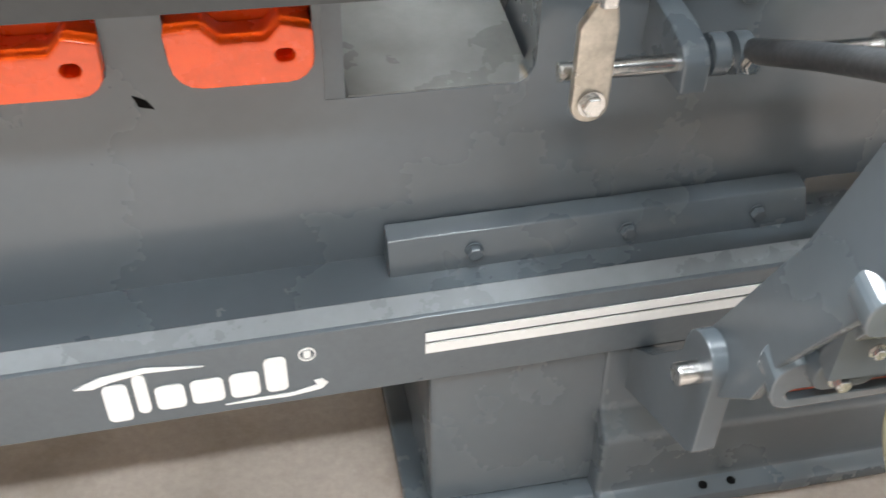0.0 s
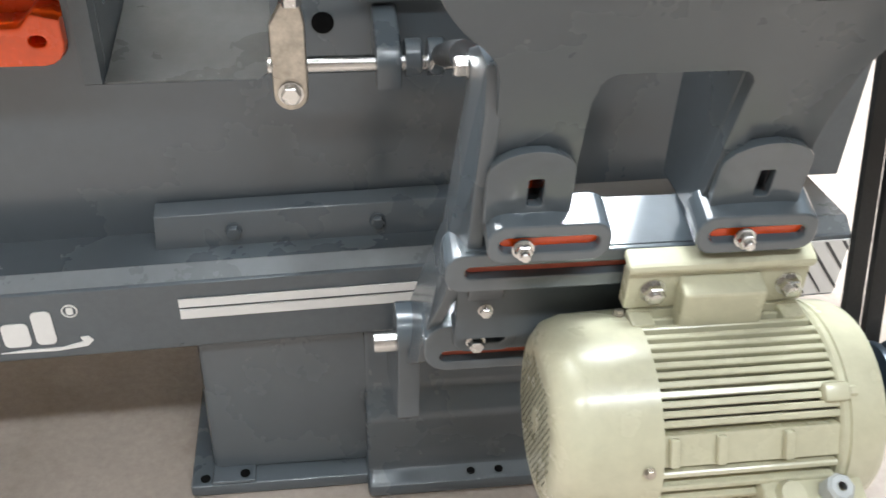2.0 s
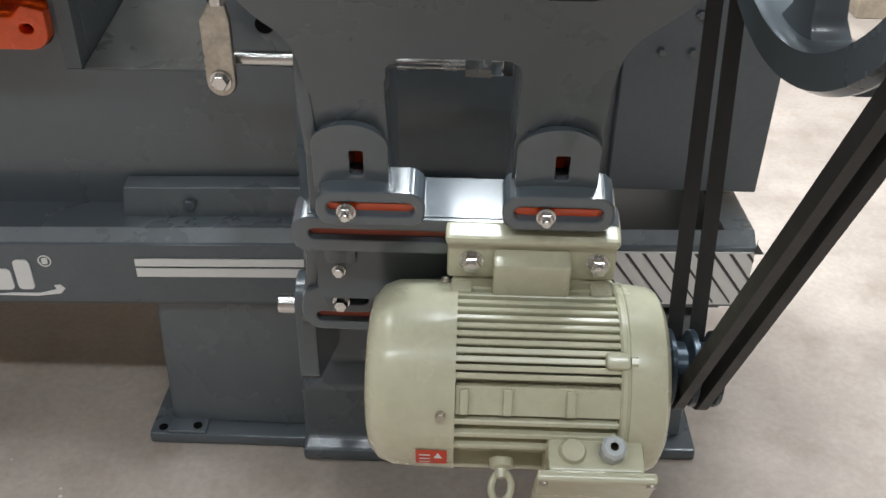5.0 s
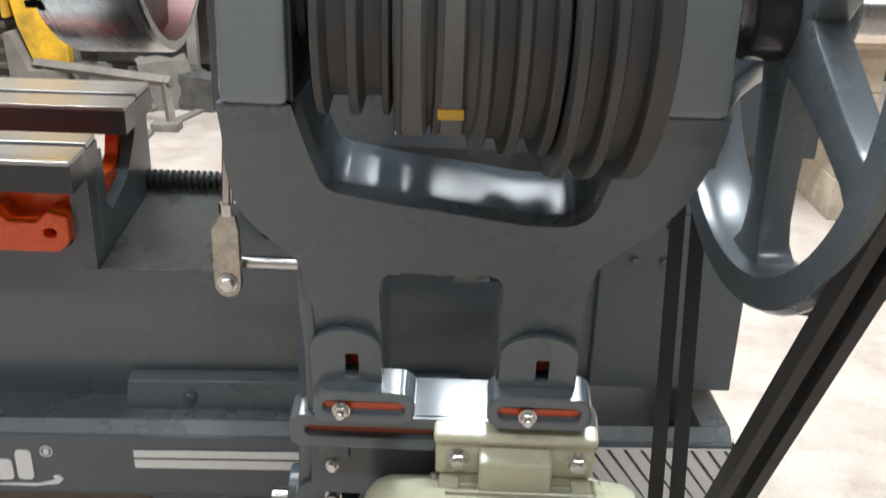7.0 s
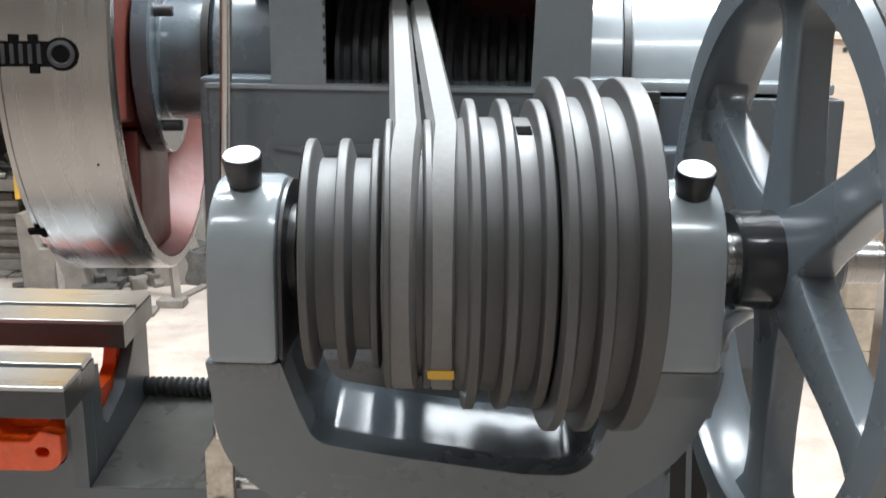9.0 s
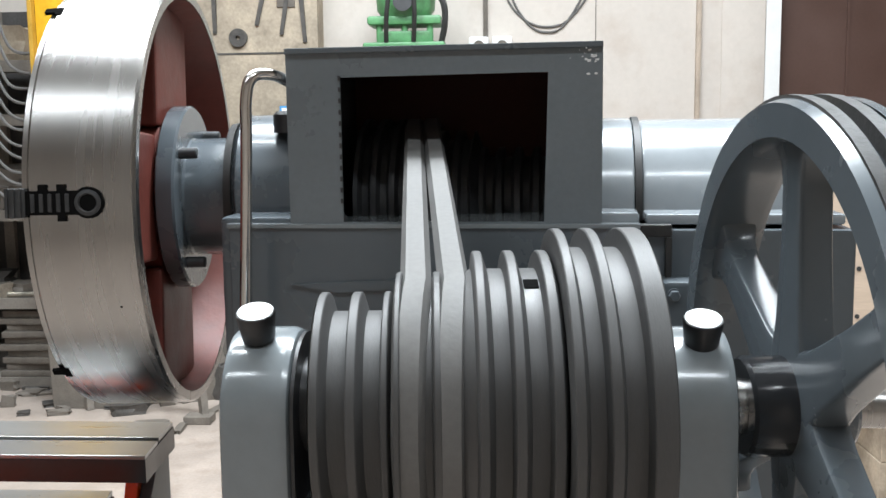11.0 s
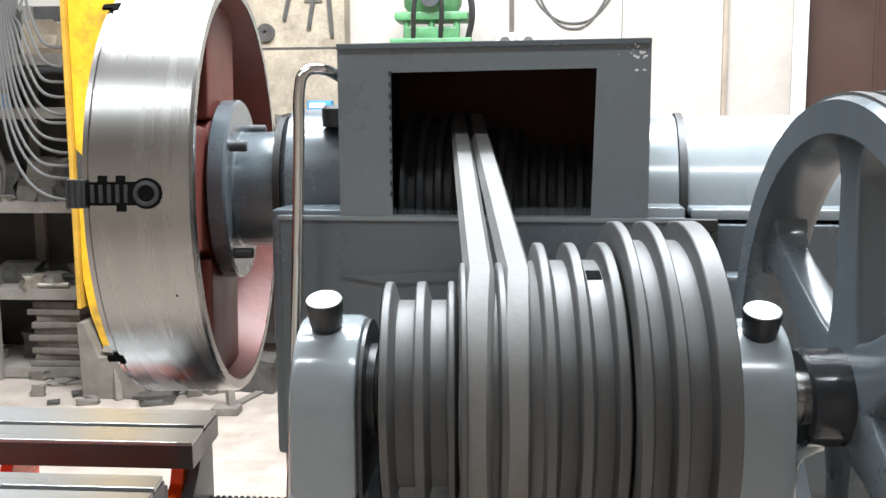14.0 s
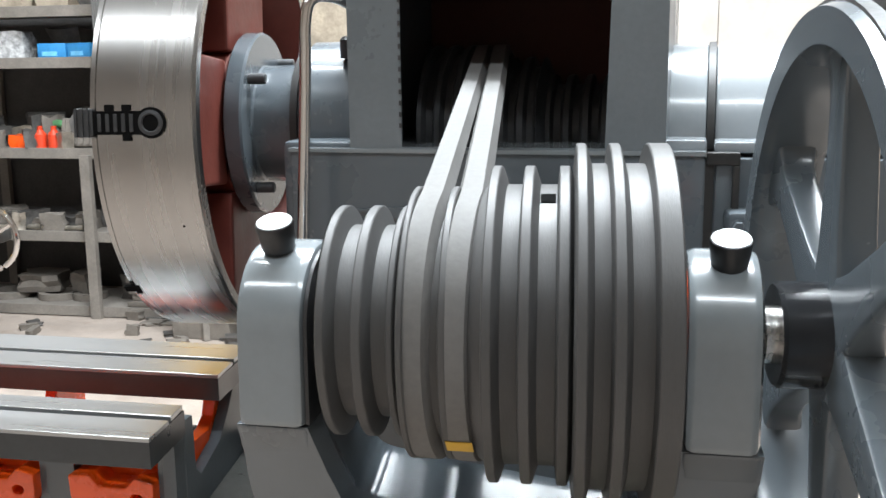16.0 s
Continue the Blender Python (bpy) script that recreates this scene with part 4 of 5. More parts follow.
for x0, x1, sx, bx in ((-0.152, -0.046, -0.085, -0.122), (0.028, 0.136, 0.095, 0.070)):
    leg0 = -0.153 if x0 < 0 else 0.040
    leg1 = -0.082 if x0 < 0 else 0.117
    cx = (leg0 + leg1) / 2
    cs = -0.112 if x0 < 0 else 0.083
    part("foot_pad", shear(prism(arc(cx, 0.674, (leg1 - leg0) / 2 + 0.001, 0, 180, 14, 0.028) + [(leg0 - 0.001, 0.625), (leg1 + 0.001, 0.625)], 0.012, [rounded(cs - 0.0065, cs + 0.0065, 0.641, 0.668, 0.002, 2)], at=(0, -0.004, 0), bevel=0.004)), TROUGH, cframe, "raised foot pad")
    ear = part("foot_ear", rise(prism(rounded(x0, x1, 0.592, 0.631, 0.016), 0.034, [slot((x0 + x1) / 2, 0.611, 0.085, 0.014)], at=(0, -0.018, 0), bevel=0.0025), -0.0155), TROUGH, cframe, "slotted foot ear", smooth=14)
    part("ear_lining", rise(box(x0 + 0.008, x1 - 0.008, -0.010, 0.006, 0.598, 0.612), -0.014), ORANGE, ear, "orange painted slot inside")
    part("ear_bolt", hex_bolt((bx, -0.0185, 0.609), "-y", 0.0078, 0.007, 0.008), ZINC, ear, "plated bolt and nut")
for x0 in (-0.125, 0.070):
    part("slot_lining", box(x0, x0 + 0.026, 0.036, 0.039, 0.630, 0.675), ORANGE, cframe, "orange painted inside")
for nm, x0, x1 in (("bearing", -0.203, -0.146), ("bearing", 0.148, 0.204)):
    s = arc(AY, AZ, 0.065, 0, 180, 24) + [(AY - 0.067, 0.951), (AY + 0.067, 0.951)]
    b = part(nm, prism(s, x1 - x0, axis="x", at=(x0, 0, 0), bevel=0.008), GREY_LIGHT, cframe, "pale grey bearing pedestal")
    if x0 < 0:
        part("end_plate", prism(arc(AY, AZ, 0.061, 0, 180, 24) + [(AY - 0.062, 0.955), (AY + 0.062, 0.955)], 0.003, axis="x", at=(x1 + 0.0003, 0, 0)), BLACK, b, "black end plate")
    part("collar", spin([(x0 - 0.006, 0.0), (x0 - 0.006, 0.050), (x0 + 0.004, 0.050), (x0 + 0.004, 0)] if x0 > 0 else [(x1 - 0.004, 0.0), (x1 - 0.004, 0.040), (x1 + 0.010, 0.040), (x1 + 0.010, 0)], "x", (0, AY, AZ), 32), ORANGE if x0 > 0 else BLACK, b)
    cx = -0.177 if x0 < 0 else 0.180
    tilt = Matrix.Translation((cx, AY, AZ if x0 < 0 else AZ - 0.006)) @ Matrix.Rotation(radians(21), 4, "X")
    cup = spin([(0.060, 0), (0.060, 0.008), (0.066, 0.008), (0.067, 0.0135), (0.089, 0.0160), (0.0912, 0.0150), (0.0912, 0)], "z", seg=28)
    c = part("oil_cup", placed(cup, tilt), BLACK, b, "black oil cup")
    lid = placed(spin([(0.0913, 0), (0.0913, 0.0147), (0.0919, 0.0142), (0.0919, 0)], "z", seg=28), tilt)
    part("lid", lid, CAPTOP, c, "shiny grey cap top")

cone = thing("countershaft_pulley", "long stepped cast-iron V-belt pulley on the countershaft", "pulley")
CROWN, ROOT = (0.0955, 0.1115, 0.1285, 0.1465), (0.0795, 0.1000, 0.1135, 0.1305)
prof = [(-0.130, 0), (-0.130, CROWN[0] - 0.002)]
for a, b, step in ((-0.1290, -0.1220, 0), (-0.1020, -0.0940, 0), (-0.0755, -0.0700, 0), (-0.0655, -0.0605, 1), (-0.0350, -0.0290, 1),
                   (-0.0025, 0.0050, 2), (0.0232, 0.0315, 2), (0.0505, 0.0590, 2), (0.0630, 0.0710, 3), (0.0885, 0.0970, 3), (0.1180, 0.1345, 3)):
    prof += [(a - 0.0015, ROOT[step]), (a, CROWN[step] - 0.001), (a + 0.001, CROWN[step]), (b - 0.001, CROWN[step]), (b, CROWN[step] - 0.001), (b + (0.0045 if step != 1 else 0.001), ROOT[step])]
prof = prof[:-1] + [(0.1350, CROWN[3] - 0.002), (0.1350, 0.10), (0.126, 0.09), (0.126, 0)]
DRUM = Matrix.Translation((0, AY, AZ)) @ pose(0, 0, 0, 0, 0, 4.0)
part("rim", placed(spin(prof, "x", seg=128), DRUM), PULLEY, cone, smooth=18)
part("keyhole", placed(box(0.0365, 0.0480, -0.007, 0.007, 0.1080, 0.1142), DRUM @ Matrix.Rotation(radians(19), 4, "X")), HOLE, cone, "dark key slot")
part("hub", spin([(-0.146, 0), (-0.146, 0.030), (-0.1305, 0.030), (-0.1305, 0)], "x", (0, AY, AZ), 32), IRON, cone)
shaft = thing("countershaft", "steel countershaft running through the bearings", "shaft", bm=spin([(-0.207, 0), (-0.207, 0.0185), (0.34, 0.0185), (0.34, 0)], "x", (0, AY, AZ), 28), material=STEEL)

wheel = thing("flywheel", "large grey enamelled six-spoked belt wheel", "flywheel")
WR = 0.251
part("rim", spin([(0.243, WR - 0.031), (0.243, WR - 0.004), (0.253, WR)] + groove_profile(0.253, WR, 2, 0.022, 0.003, 0.013, 0) + [(0.290, WR), (0.299, WR), (0.302, WR - 0.004), (0.302, WR - 0.031), (0.292, WR - 0.036), (0.253, WR - 0.036)], "x", (0, AY, AZ), 96, True), GREY, wheel)
part("sleeve", spin([(0.214, 0.0188), (0.214, 0.023), (0.226, 0.023), (0.226, 0.0188)], "x", (0, AY, AZ), 32, True), ZINC, wheel, "bright steel sleeve")
# glossy black band over the left part of the hub
part("collar", spin([(0.2225, 0.0235), (0.2225, 0.039), (0.2255, 0.0415), (0.258, 0.0415), (0.258, 0.0392)], "x", (0, AY, AZ), 40), mat("black_gloss_hub_band", (0.022, 0.023, 0.025), 0.22, var=0.1, bump=0.05), wheel, "glossy black band round the hub")
part("hub", spin([(0.226, 0.019), (0.226, 0.036), (0.229, 0.039), (0.304, 0.039), (0.308, 0.036), (0.308, 0.019)], "x", (0, AY, AZ), 40, True), GREY, wheel)
for k in range(6):
    sp = bmesh.new()
    rings = []
    for r, hw, hd in ((0.03, 0.036, 0.017), (0.07, 0.026, 0.016), (0.14, 0.020, 0.015), (0.180, 0.019, 0.015), (0.200, 0.023, 0.016), (0.210, 0.032, 0.018), (0.221, 0.048, 0.019)):
        rings.append([sp.verts.new((0.274 + hd * math.copysign(abs(math.cos(a)) ** 0.3, math.cos(a)), hw * math.copysign(abs(math.sin(a)) ** 0.3, math.sin(a)), r)) for a in [2 * math.pi * j / 14 for j in range(14)]])
    for p, q in zip(rings, rings[1:]):
        for j in range(14):
            sp.faces.new((p[j], p[(j + 1) % 14], q[(j + 1) % 14], q[j]))
    bmesh.ops.recalc_face_normals(sp, faces=sp.faces)
    sp.transform(Matrix.Translation((0, AY, AZ)) @ Matrix.Rotation(radians(29 - 90 + 60 * k), 4, "X"))
    part("spoke", sp, GREY, wheel)
part("set_screw", hex_bolt((0.268, AY, AZ + 0.038), "+z", 0.006, 0.005), ZINC, wheel)
for ob in wheel.children:
    ob.data.transform(Matrix.Translation((0.268, AY, AZ)) @ pose(0, 0, 0, 0, 0, 4.0) @ Matrix.Translation((-0.274, -AY, -AZ)))


def belt_loop(c0, r0, x0, c1, r1, x1, n=40):
    """Centre line of an open belt round two pulleys whose axes run along x."""
    (ya, za), (yb, zb) = c0, c1
    d = math.hypot(yb - ya, zb - za)
    base = math.atan2(zb - za, yb - ya)
    off = math.acos((r0 - r1) / d)
    pts = []
    for k in range(n + 1):
        a = base + off + (2 * math.pi - 2 * off) * k / n
        pts.append((x0, ya + r0 * math.cos(a), za + r0 * math.sin(a)))
    for k in range(n + 1):
        a = base - off + 2 * off * k / n
        pts.append((x1, yb + r1 * math.cos(a), zb + r1 * math.sin(a)))
    return pts


def v_belt(pts, width, thick, name, label, material, group):
    # the wide back of the belt looks outwards
    return thing(name, label, "drive belt", group, bm=tube(pts, 0, closed=True, flat=(width / 2, -thick / 2)), material=material)


for k in range(2):
    loop = belt_loop((MY + 0.006, MZ + 0.010), 0.035, 0.2170 + 0.0240 * k, (AY, AZ), WR - 0.005, 0.251 + 0.022 * k)
    loop = [(x - 0.07 * (y - AY) if z > 0.7 else x, y, z) for x, y, z in loop]
    v_belt(loop, 0.0165, 0.0145, "drive_belt", "black rubber drive belt from motor pulley to wheel", RUBBER, "motor belts")
SC = HA @ Vector((0, 0.215, 0.02))
for k in range(2):
    v_belt(belt_loop((AY, AZ), 0.1070, -0.0475 + 0.0315 * k, (SC.y, SC.z), 0.112, -0.104 + 0.0250 * k), 0.0265, 0.012, "spindle_belt", "dusty grey wide belt up to the spindle pulley", BELT, "spindle belts")
tagp = thing("belt_tag", "small ochre printed label on the pulley belt", "label", bm=placed(box(-0.0265, -0.0060, -0.007, 0.007, 0.1130, 0.1138), Matrix.Translation((0, AY, AZ)) @ Matrix.Rotation(radians(132), 4, "X")), material=TAG)


# ---- the back of the workshop ----
rack = thing("storage_rack", "dusty welded steel storage rack along the wall", "rack")
RX0, RX1, RY0, RY1 = -4.4, -2.08, 3.62, 4.10
for z in (0.03, 0.43, 0.865, 1.325, 1.58):
    part("shelf", box(RX0, RX1 if z < 1 else -2.2, RY0 + 0.01, RY1, z, z + 0.025, 0.002), RACK, rack)
    part("shelf_edge", box(RX0, RX1 if z < 1 else -2.2, RY0, RY0 + 0.009, z - 0.025, z + 0.03, 0.002), RACK, rack)
for x in (-3.5, -2.66, -2.12):
    for y in (RY0 - 0.035, RY1 + 0.002):
        part("upright", box(x, x + 0.055, y, y + 0.034, 0, 1.9 if y > 3.9 else 0.86, 0.002), RACK, rack)
# near-black back sheet makes the inside of the rack dark
part("back_sheet", box(RX0, RX1, RY1 + 0.04, RY1 + 0.046, 0.05, 1.9), mat("dark_back_sheet", (0.055, 0.052, 0.05), 0.7, var=0.3), rack, "dark sheet back of the rack")
rnd = random.Random(11)


def lump(w, d, h, material, name, label, category, at, turn=0.0, group=""):
    """Uneven iron block, its corners pulled about."""
    bm = box(-w / 2, w / 2, -d / 2, d / 2, 0, h)
    bmesh.ops.subdivide_edges(bm, edges=bm.edges[:], cuts=2, use_grid_fill=True)
    for v in bm.verts:
        if v.co.z > 0.001:
            v.co += Vector((rnd.uniform(-1, 1) * w, rnd.uniform(-1, 1) * d, rnd.uniform(-1, 0.4) * h)) * 0.11
    ob = thing(name, label, category, group, bm=bm, material=material, smooth=25)
    ob.matrix_world = Matrix.Translation(at) @ pose(0, 0, 0, 0, 0, turn)
    return ob


for k, x in enumerate((-3.35, -3.22, -3.08, -2.96, -2.84, -2.74, -2.50, -2.40, -2.30)):
    lump(0.10 + 0.05 * rnd.random(), 0.16, 0.04 + 0.07 * rnd.random(), DUSTY if k % 2 else SCRAP, "iron_offcut", "dusty dark iron offcut on the rack shelf", "offcut",
         (x, 3.74 + 0.1 * rnd.random(), 0.4555), rnd.uniform(-30, 30), "shelf offcuts")
for x in (-3.2, -2.95, -2.5):
    ob = thing("steel_bar", "short bright steel bar lying on the rack shelf", "bar", "shelf bars", bm=spin([(0, 0), (0, 0.012), (0.20, 0.012), (0.20, 0.016), (0.23, 0.016), (0.23, 0)], "x", seg=12), material=OLDSTEEL)
    ob.matrix_world = Matrix.Translation((x, 3.655, 0.472)) @ pose(0, 0, 0, 0, 0, 6)
for x, r in ((-3.28, 0.11), (-2.98, 0.10), (-2.80, 0.075)):
    thing("iron_ring", "dusty iron ring on the bottom shelf", "ring", "iron rings", bm=spin([(0, r - 0.018), (0, r + 0.018), (0.036, r + 0.018), (0.036, r - 0.018)], "z", (x, 3.82, 0.0555), 32, True), material=DUSTY)
lump(0.22, 0.2, 0.10, DUSTY, "iron_bracket", "dusty iron bracket on the iron rings", "bracket", (-3.1, 3.86, 0.092), 15)
for k in range(8):
    lump(0.09 + 0.08 * rnd.random(), 0.15, 0.05 + 0.12 * rnd.random(), SCRAP if k % 3 else DUSTY, "machine_part", "dark oily machine part on the bench shelf", "machine part",
         (-3.45 + 0.165 * k, 3.78 + 0.12 * rnd.random(), 0.8905), rnd.uniform(-40, 40), "bench parts")
lump(0.20, 0.14, 0.20, SCRAP, "gear_block", "dark ribbed gear block on the bench shelf", "machine part", (-2.70, 3.82, 0.8905), 25)
for x in (-2.93, -2.85):
    thing("red_bottle", "small red plastic bottle on the bench shelf", "bottle", "red bottles", bm=spin([(0.8905, 0), (0.8905, 0.033), (0.96, 0.033), (0.985, 0.014), (1.005, 0.014), (1.005, 0)], "z", (x, 3.68, 0), 18), material=REDTAG)
ob = thing("green_tube", "dark green tube lying over the machine parts", "tube", bm=spin([(0, 0), (0, 0.022), (0.24, 0.022), (0.24, 0)], "x", seg=14), material=GREEN)
ob.matrix_world = Matrix.Translation((-2.98, 3.80, 1.02)) @ pose(0, 0, 0, 0, 6, 0)
BLUE_PRINT = mat("pale_blue_print", (0.15, 0.45, 0.7), 0.5)
for x, a in ((-2.82, 6), (-2.65, -12)):
    ob = thing("blue_box", "blue printed cardboard carton on the upper shelf", "carton", "blue cartons", bm=box(-0.075, 0.075, -0.06, 0.06, 0, 0.075, 0.003), material=BLUE)
    ob.matrix_world = Matrix.Translation((x, 3.72, 1.3505)) @ pose(0, 0, 0, 0, 0, a)
    part("print", box(-0.05, 0.03, -0.0615, -0.0602, 0.012, 0.034), BLUE_PRINT, ob, "pale printed patch")
lump(0.16, 0.12, 0.14, FOIL, "plastic_bag", "crumpled clear plastic bag on the upper shelf", "bag", (-3.08, 3.74, 1.3505), 10)
lump(0.20, 0.16, 0.16, SCRAP, "dark_casting", "dark rough casting on the upper shelf", "machine part", (-2.86, 3.93, 1.3505), 0)
for x, h in ((-3.1, 0.16), (-2.85, 0.2), (-2.6, 0.14), (-2.4, 0.18)):
    lump(0.17, 0.16, h, BOARD if h > 0.15 else SCRAP, "old_box", "grimy old box on the top shelf", "box", (x, 3.84, 1.6055), 0, "top shelf boxes")
for x, z in ((-3.25, 1.3505), (-3.04, 0.8905)):
    lump(0.1, 0.08, 0.07, ORANGE, "orange_part", "small orange painted part on the rack", "machine part", (x, 3.69, z), 0, "orange parts")

for k in range(10):
    lump(0.05 + 0.07 * rnd.random(), 0.06, 0.03 + 0.07 * rnd.random(), (SCRAP, DUSTY, OLDSTEEL)[k % 3], "small_fitting", "small greasy fitting on the rack", "fitting",
         (-3.30 + 0.105 * k, 3.655 + 0.03 * rnd.random(), 0.8905 if k % 2 else 0.4555), rnd.uniform(-60, 60), "small fittings")
for k in range(16):
    shelf_z = (0.8905, 0.4555, 0.0555, 0.8905)[k % 4]
    lump(0.10 + 0.10 * rnd.random(), 0.13, 0.07 + 0.15 * rnd.random(), (SCRAP, DUSTY, SCRAP, OLDSTEEL, SCRAP)[k % 5], "old_casting", "grimy old casting crowded on the rack", "machine part",
         (-3.36 + 0.083 * k, 3.86 + 0.05 * rnd.random(), shelf_z), rnd.uniform(-50, 50), "rack castings")
ribbed = thing("ribbed_block", "dusty ribbed cast block leaning on the bench shelf", "machine part")
part("block", box(-0.10, 0.10, -0.03, 0.03, 0, 0.15, 0.006), DUSTY, ribbed)
for k in range(6):
    part("rib", box(-0.095 + 0.033 * k, -0.078 + 0.033 * k, -0.038, -0.0302, 0.01, 0.14, 0.002), DUSTY, ribbed)
ribbed.matrix_world = Matrix.Translation((-2.72, 3.72, 0.8925)) @ pose(0, 0, 0, -14, 0, 8)
ob = thing("pry_lever", "dark iron lever standing on the bench shelf", "lever", bm=tube([(0, 0, 0), (0.02, 0.0, 0.16), (-0.015, 0.0, 0.27)], 0.014, 8), material=SCRAP)
ob.matrix_world = Matrix.Translation((-2.60, 3.70, 0.8905))

for k in range(5):
    ob = thing("iron_slab", "dusty slotted cast-iron slab in a stack", "slab", "slab stack", bm=join(box(-0.14, 0.14, -0.10, 0.10, 0, 0.030, 0.003), box(-0.12, 0.10, -0.08, 0.08, 0.030, 0.066, 0.003)), material=DUSTY)
    ob.matrix_world = Matrix.Translation((-2.345 + 0.015 * (k % 2), 3.75, 0.0555 + 0.0665 * k)) @ pose(0, 0, 0, 0, 0, (3, -4, 2, 5, -2)[k])

coil = thing("cable_coil", "hanging coils of dusty grey cable beside the rack", "cable")
for k in range(11):
    x0, ze = -2.475 + 0.014 * k, (0.93, 1.02, 1.07, 1.15, 1.20, 1.27, 1.33, 1.40, 1.46, 1.55, 1.63)[k]
    part("loop", tube(smooth_line([(x0, 3.50 - 0.004 * k, 2.1), (x0 + 0.005, 3.50 - 0.004 * k, 1.80), (x0 + 0.02, 3.49, ze + 0.42 - 0.018 * k), (x0 + 0.075 - 0.003 * k, 3.485, ze + 0.17),
                                   (x0 + 0.18 - 0.008 * k, 3.48, ze + 0.03), (-2.16, 3.49, ze - 0.012 + 0.01 * (k % 3)), (-2.09, 3.52, ze + 0.02)], 6), 0.0075, 6), CABLE, coil)
part("hook_rail", box(-2.72, -2.05, 3.49, 3.51, 2.09, 2.11), RACK, coil)

column = thing("yellow_column", "chipped yellow steel machine column with dark markings", "column")
part("web", prism([(-1.955, 0.20), (-1.80, 0.20), (-1.80, 2.6), (-2.045, 2.6), (-2.045, 0.55), (-2.018, 0.39)], 0.06, at=(0, 3.36, 0), bevel=0.004), YELLOW, column)
part("flange", box(-2.066, -2.046, 3.33, 3.45, 0.42, 2.6, 0.003), mat("ochre_flange", (0.42, 0.24, 0.03), 0.5, var=0.2), column)
part("foot", prism([(-2.05, 0), (-1.74, 0), (-1.79, 0.199), (-1.96, 0.199), (-2.03, 0.36), (-2.06, 0.36)], 0.20, at=(0, 3.30, 0), bevel=0.006), DUSTY, column, "dusty grey foot")
part("marking", prism([(-2.040, 1.00), (-1.97, 0.94), (-1.97, 1.08), (-2.040, 1.16)], 0.002, at=(0, 3.357, 0)), IRON, column, "dark painted patch")

bench = thing("scrap_trestle", "low dusty trestle of welded flat bars on the floor", "trestle")
part("top_bar", tube([(-1.95, 3.35, 0.22), (-1.28, 3.16, 0.20)], 0.025, 4), DUSTY, bench)
for x, y in ((-1.90, 3.335), (-1.31, 3.17)):
    part("leg", tube([(x, y, 0.21), (x + 0.03, y - 0.05, 0.0)], 0.022, 4), DUSTY, bench)
part("foot", box(-1.36, -1.24, 3.07, 3.15, 0, 0.035, 0.004), DUSTY, bench)
for k in range(46):
    x, y = rnd.uniform(-2.9, -0.75), rnd.uniform(3.2, 3.95)
    if k < 3:
        x, y = (-1.42, -1.35, -1.50)[k], (2.95, 3.0, 3.06)[k]
    lump(0.04 + 0.10 * rnd.random() ** 2, 0.03 + 0.06 * rnd.random(), 0.015 + 0.05 * rnd.random() ** 2, DUSTY if k % 3 else SCRAP, "scrap_piece", "dusty scrap of iron on the floor", "scrap",
         (x, y, 0.0005), rnd.uniform(0, 180), "floor scrap")
for k in range(7):
    ob = thing("flat_bar", "dusty flat bar lying among the scrap", "bar", "scrap bars", bm=box(0, 0.25 + 0.1 * (k % 3), -0.02, 0.02, 0, 0.012, 0.001), material=DUSTY)
    ob.matrix_world = Matrix.Translation((-2.3 + 0.22 * k, 3.5 + 0.08 * (k % 4), 0.001)) @ pose(0, 0, 0, 0, 0, 20 + 47 * k)

for k in range(9):
    lump(0.12 + 0.10 * rnd.random(), 0.14, 0.10 + 0.14 * rnd.random(), SCRAP if k % 3 else DUSTY, "iron_casting", "dark rough iron casting heaped under the bench", "casting",
         (-1.92 + 0.085 * k, 3.50 + 0.06 * (k % 2), 0.0005), rnd.uniform(-40, 40), "heaped castings")

table = thing("workbench", "dark grimy workbench against the tool board", "workbench")
part("top", box(-2.0, -0.75, 3.72, 4.25, 1.16, 1.20, 0.003), RACK, table)
part("apron", box(-2.0, -0.75, 3.74, 3.76, 0.98, 1.16), SCRAP, table)
part("back", box(-2.0, -0.75, 4.20, 4.22, 0.06, 1.16), SCRAP, table)
for x in (-1.98, -1.38, -0.81):
    part("leg", box(x, x + 0.05, 3.762, 3.81, 0, 1.16, 0.002), RACK, table)
part("drawer_rail", box(-1.98, -0.76, 3.82, 4.19, 0.55, 0.575), RACK, table)
for k, (x, w, h, m) in enumerate([(-1.62, 0.12, 0.10, SCRAP), (-1.46, 0.10, 0.16, DUSTY), (-1.33, 0.09, 0.07, SCRAP), (-1.22, 0.10, 0.12, SCRAP), (-0.84, 0.12, 0.10, BLACK), (-1.72, 0.06, 0.20, DUSTY)]):
    lump(w, 0.12, h, m, "tool_box", "grimy small tool box on the workbench", "box", (x, 3.92 + 0.03 * k, 1.2005), 5 * k, "workbench boxes")
lump(0.09, 0.05, 0.03, ORANGE, "orange_tool", "orange plastic hand tool on the workbench", "tool", (-1.17, 3.76, 1.2005), 0)
thing("tin_box", "dark tin box on the workbench", "box", bm=box(-1.10, -0.90, 3.78, 3.90, 1.2005, 1.30, 0.004), material=SCRAP)
ob = thing("blue_carton", "blue and white carton on the tin box", "carton", bm=box(-1.06, -0.94, 3.80, 3.86, 1.3005, 1.38, 0.002), material=BLUE)
part("print", box(-1.05, -0.97, 3.798, 3.7995, 1.345, 1.37), WHITE, ob, "white printed patch")

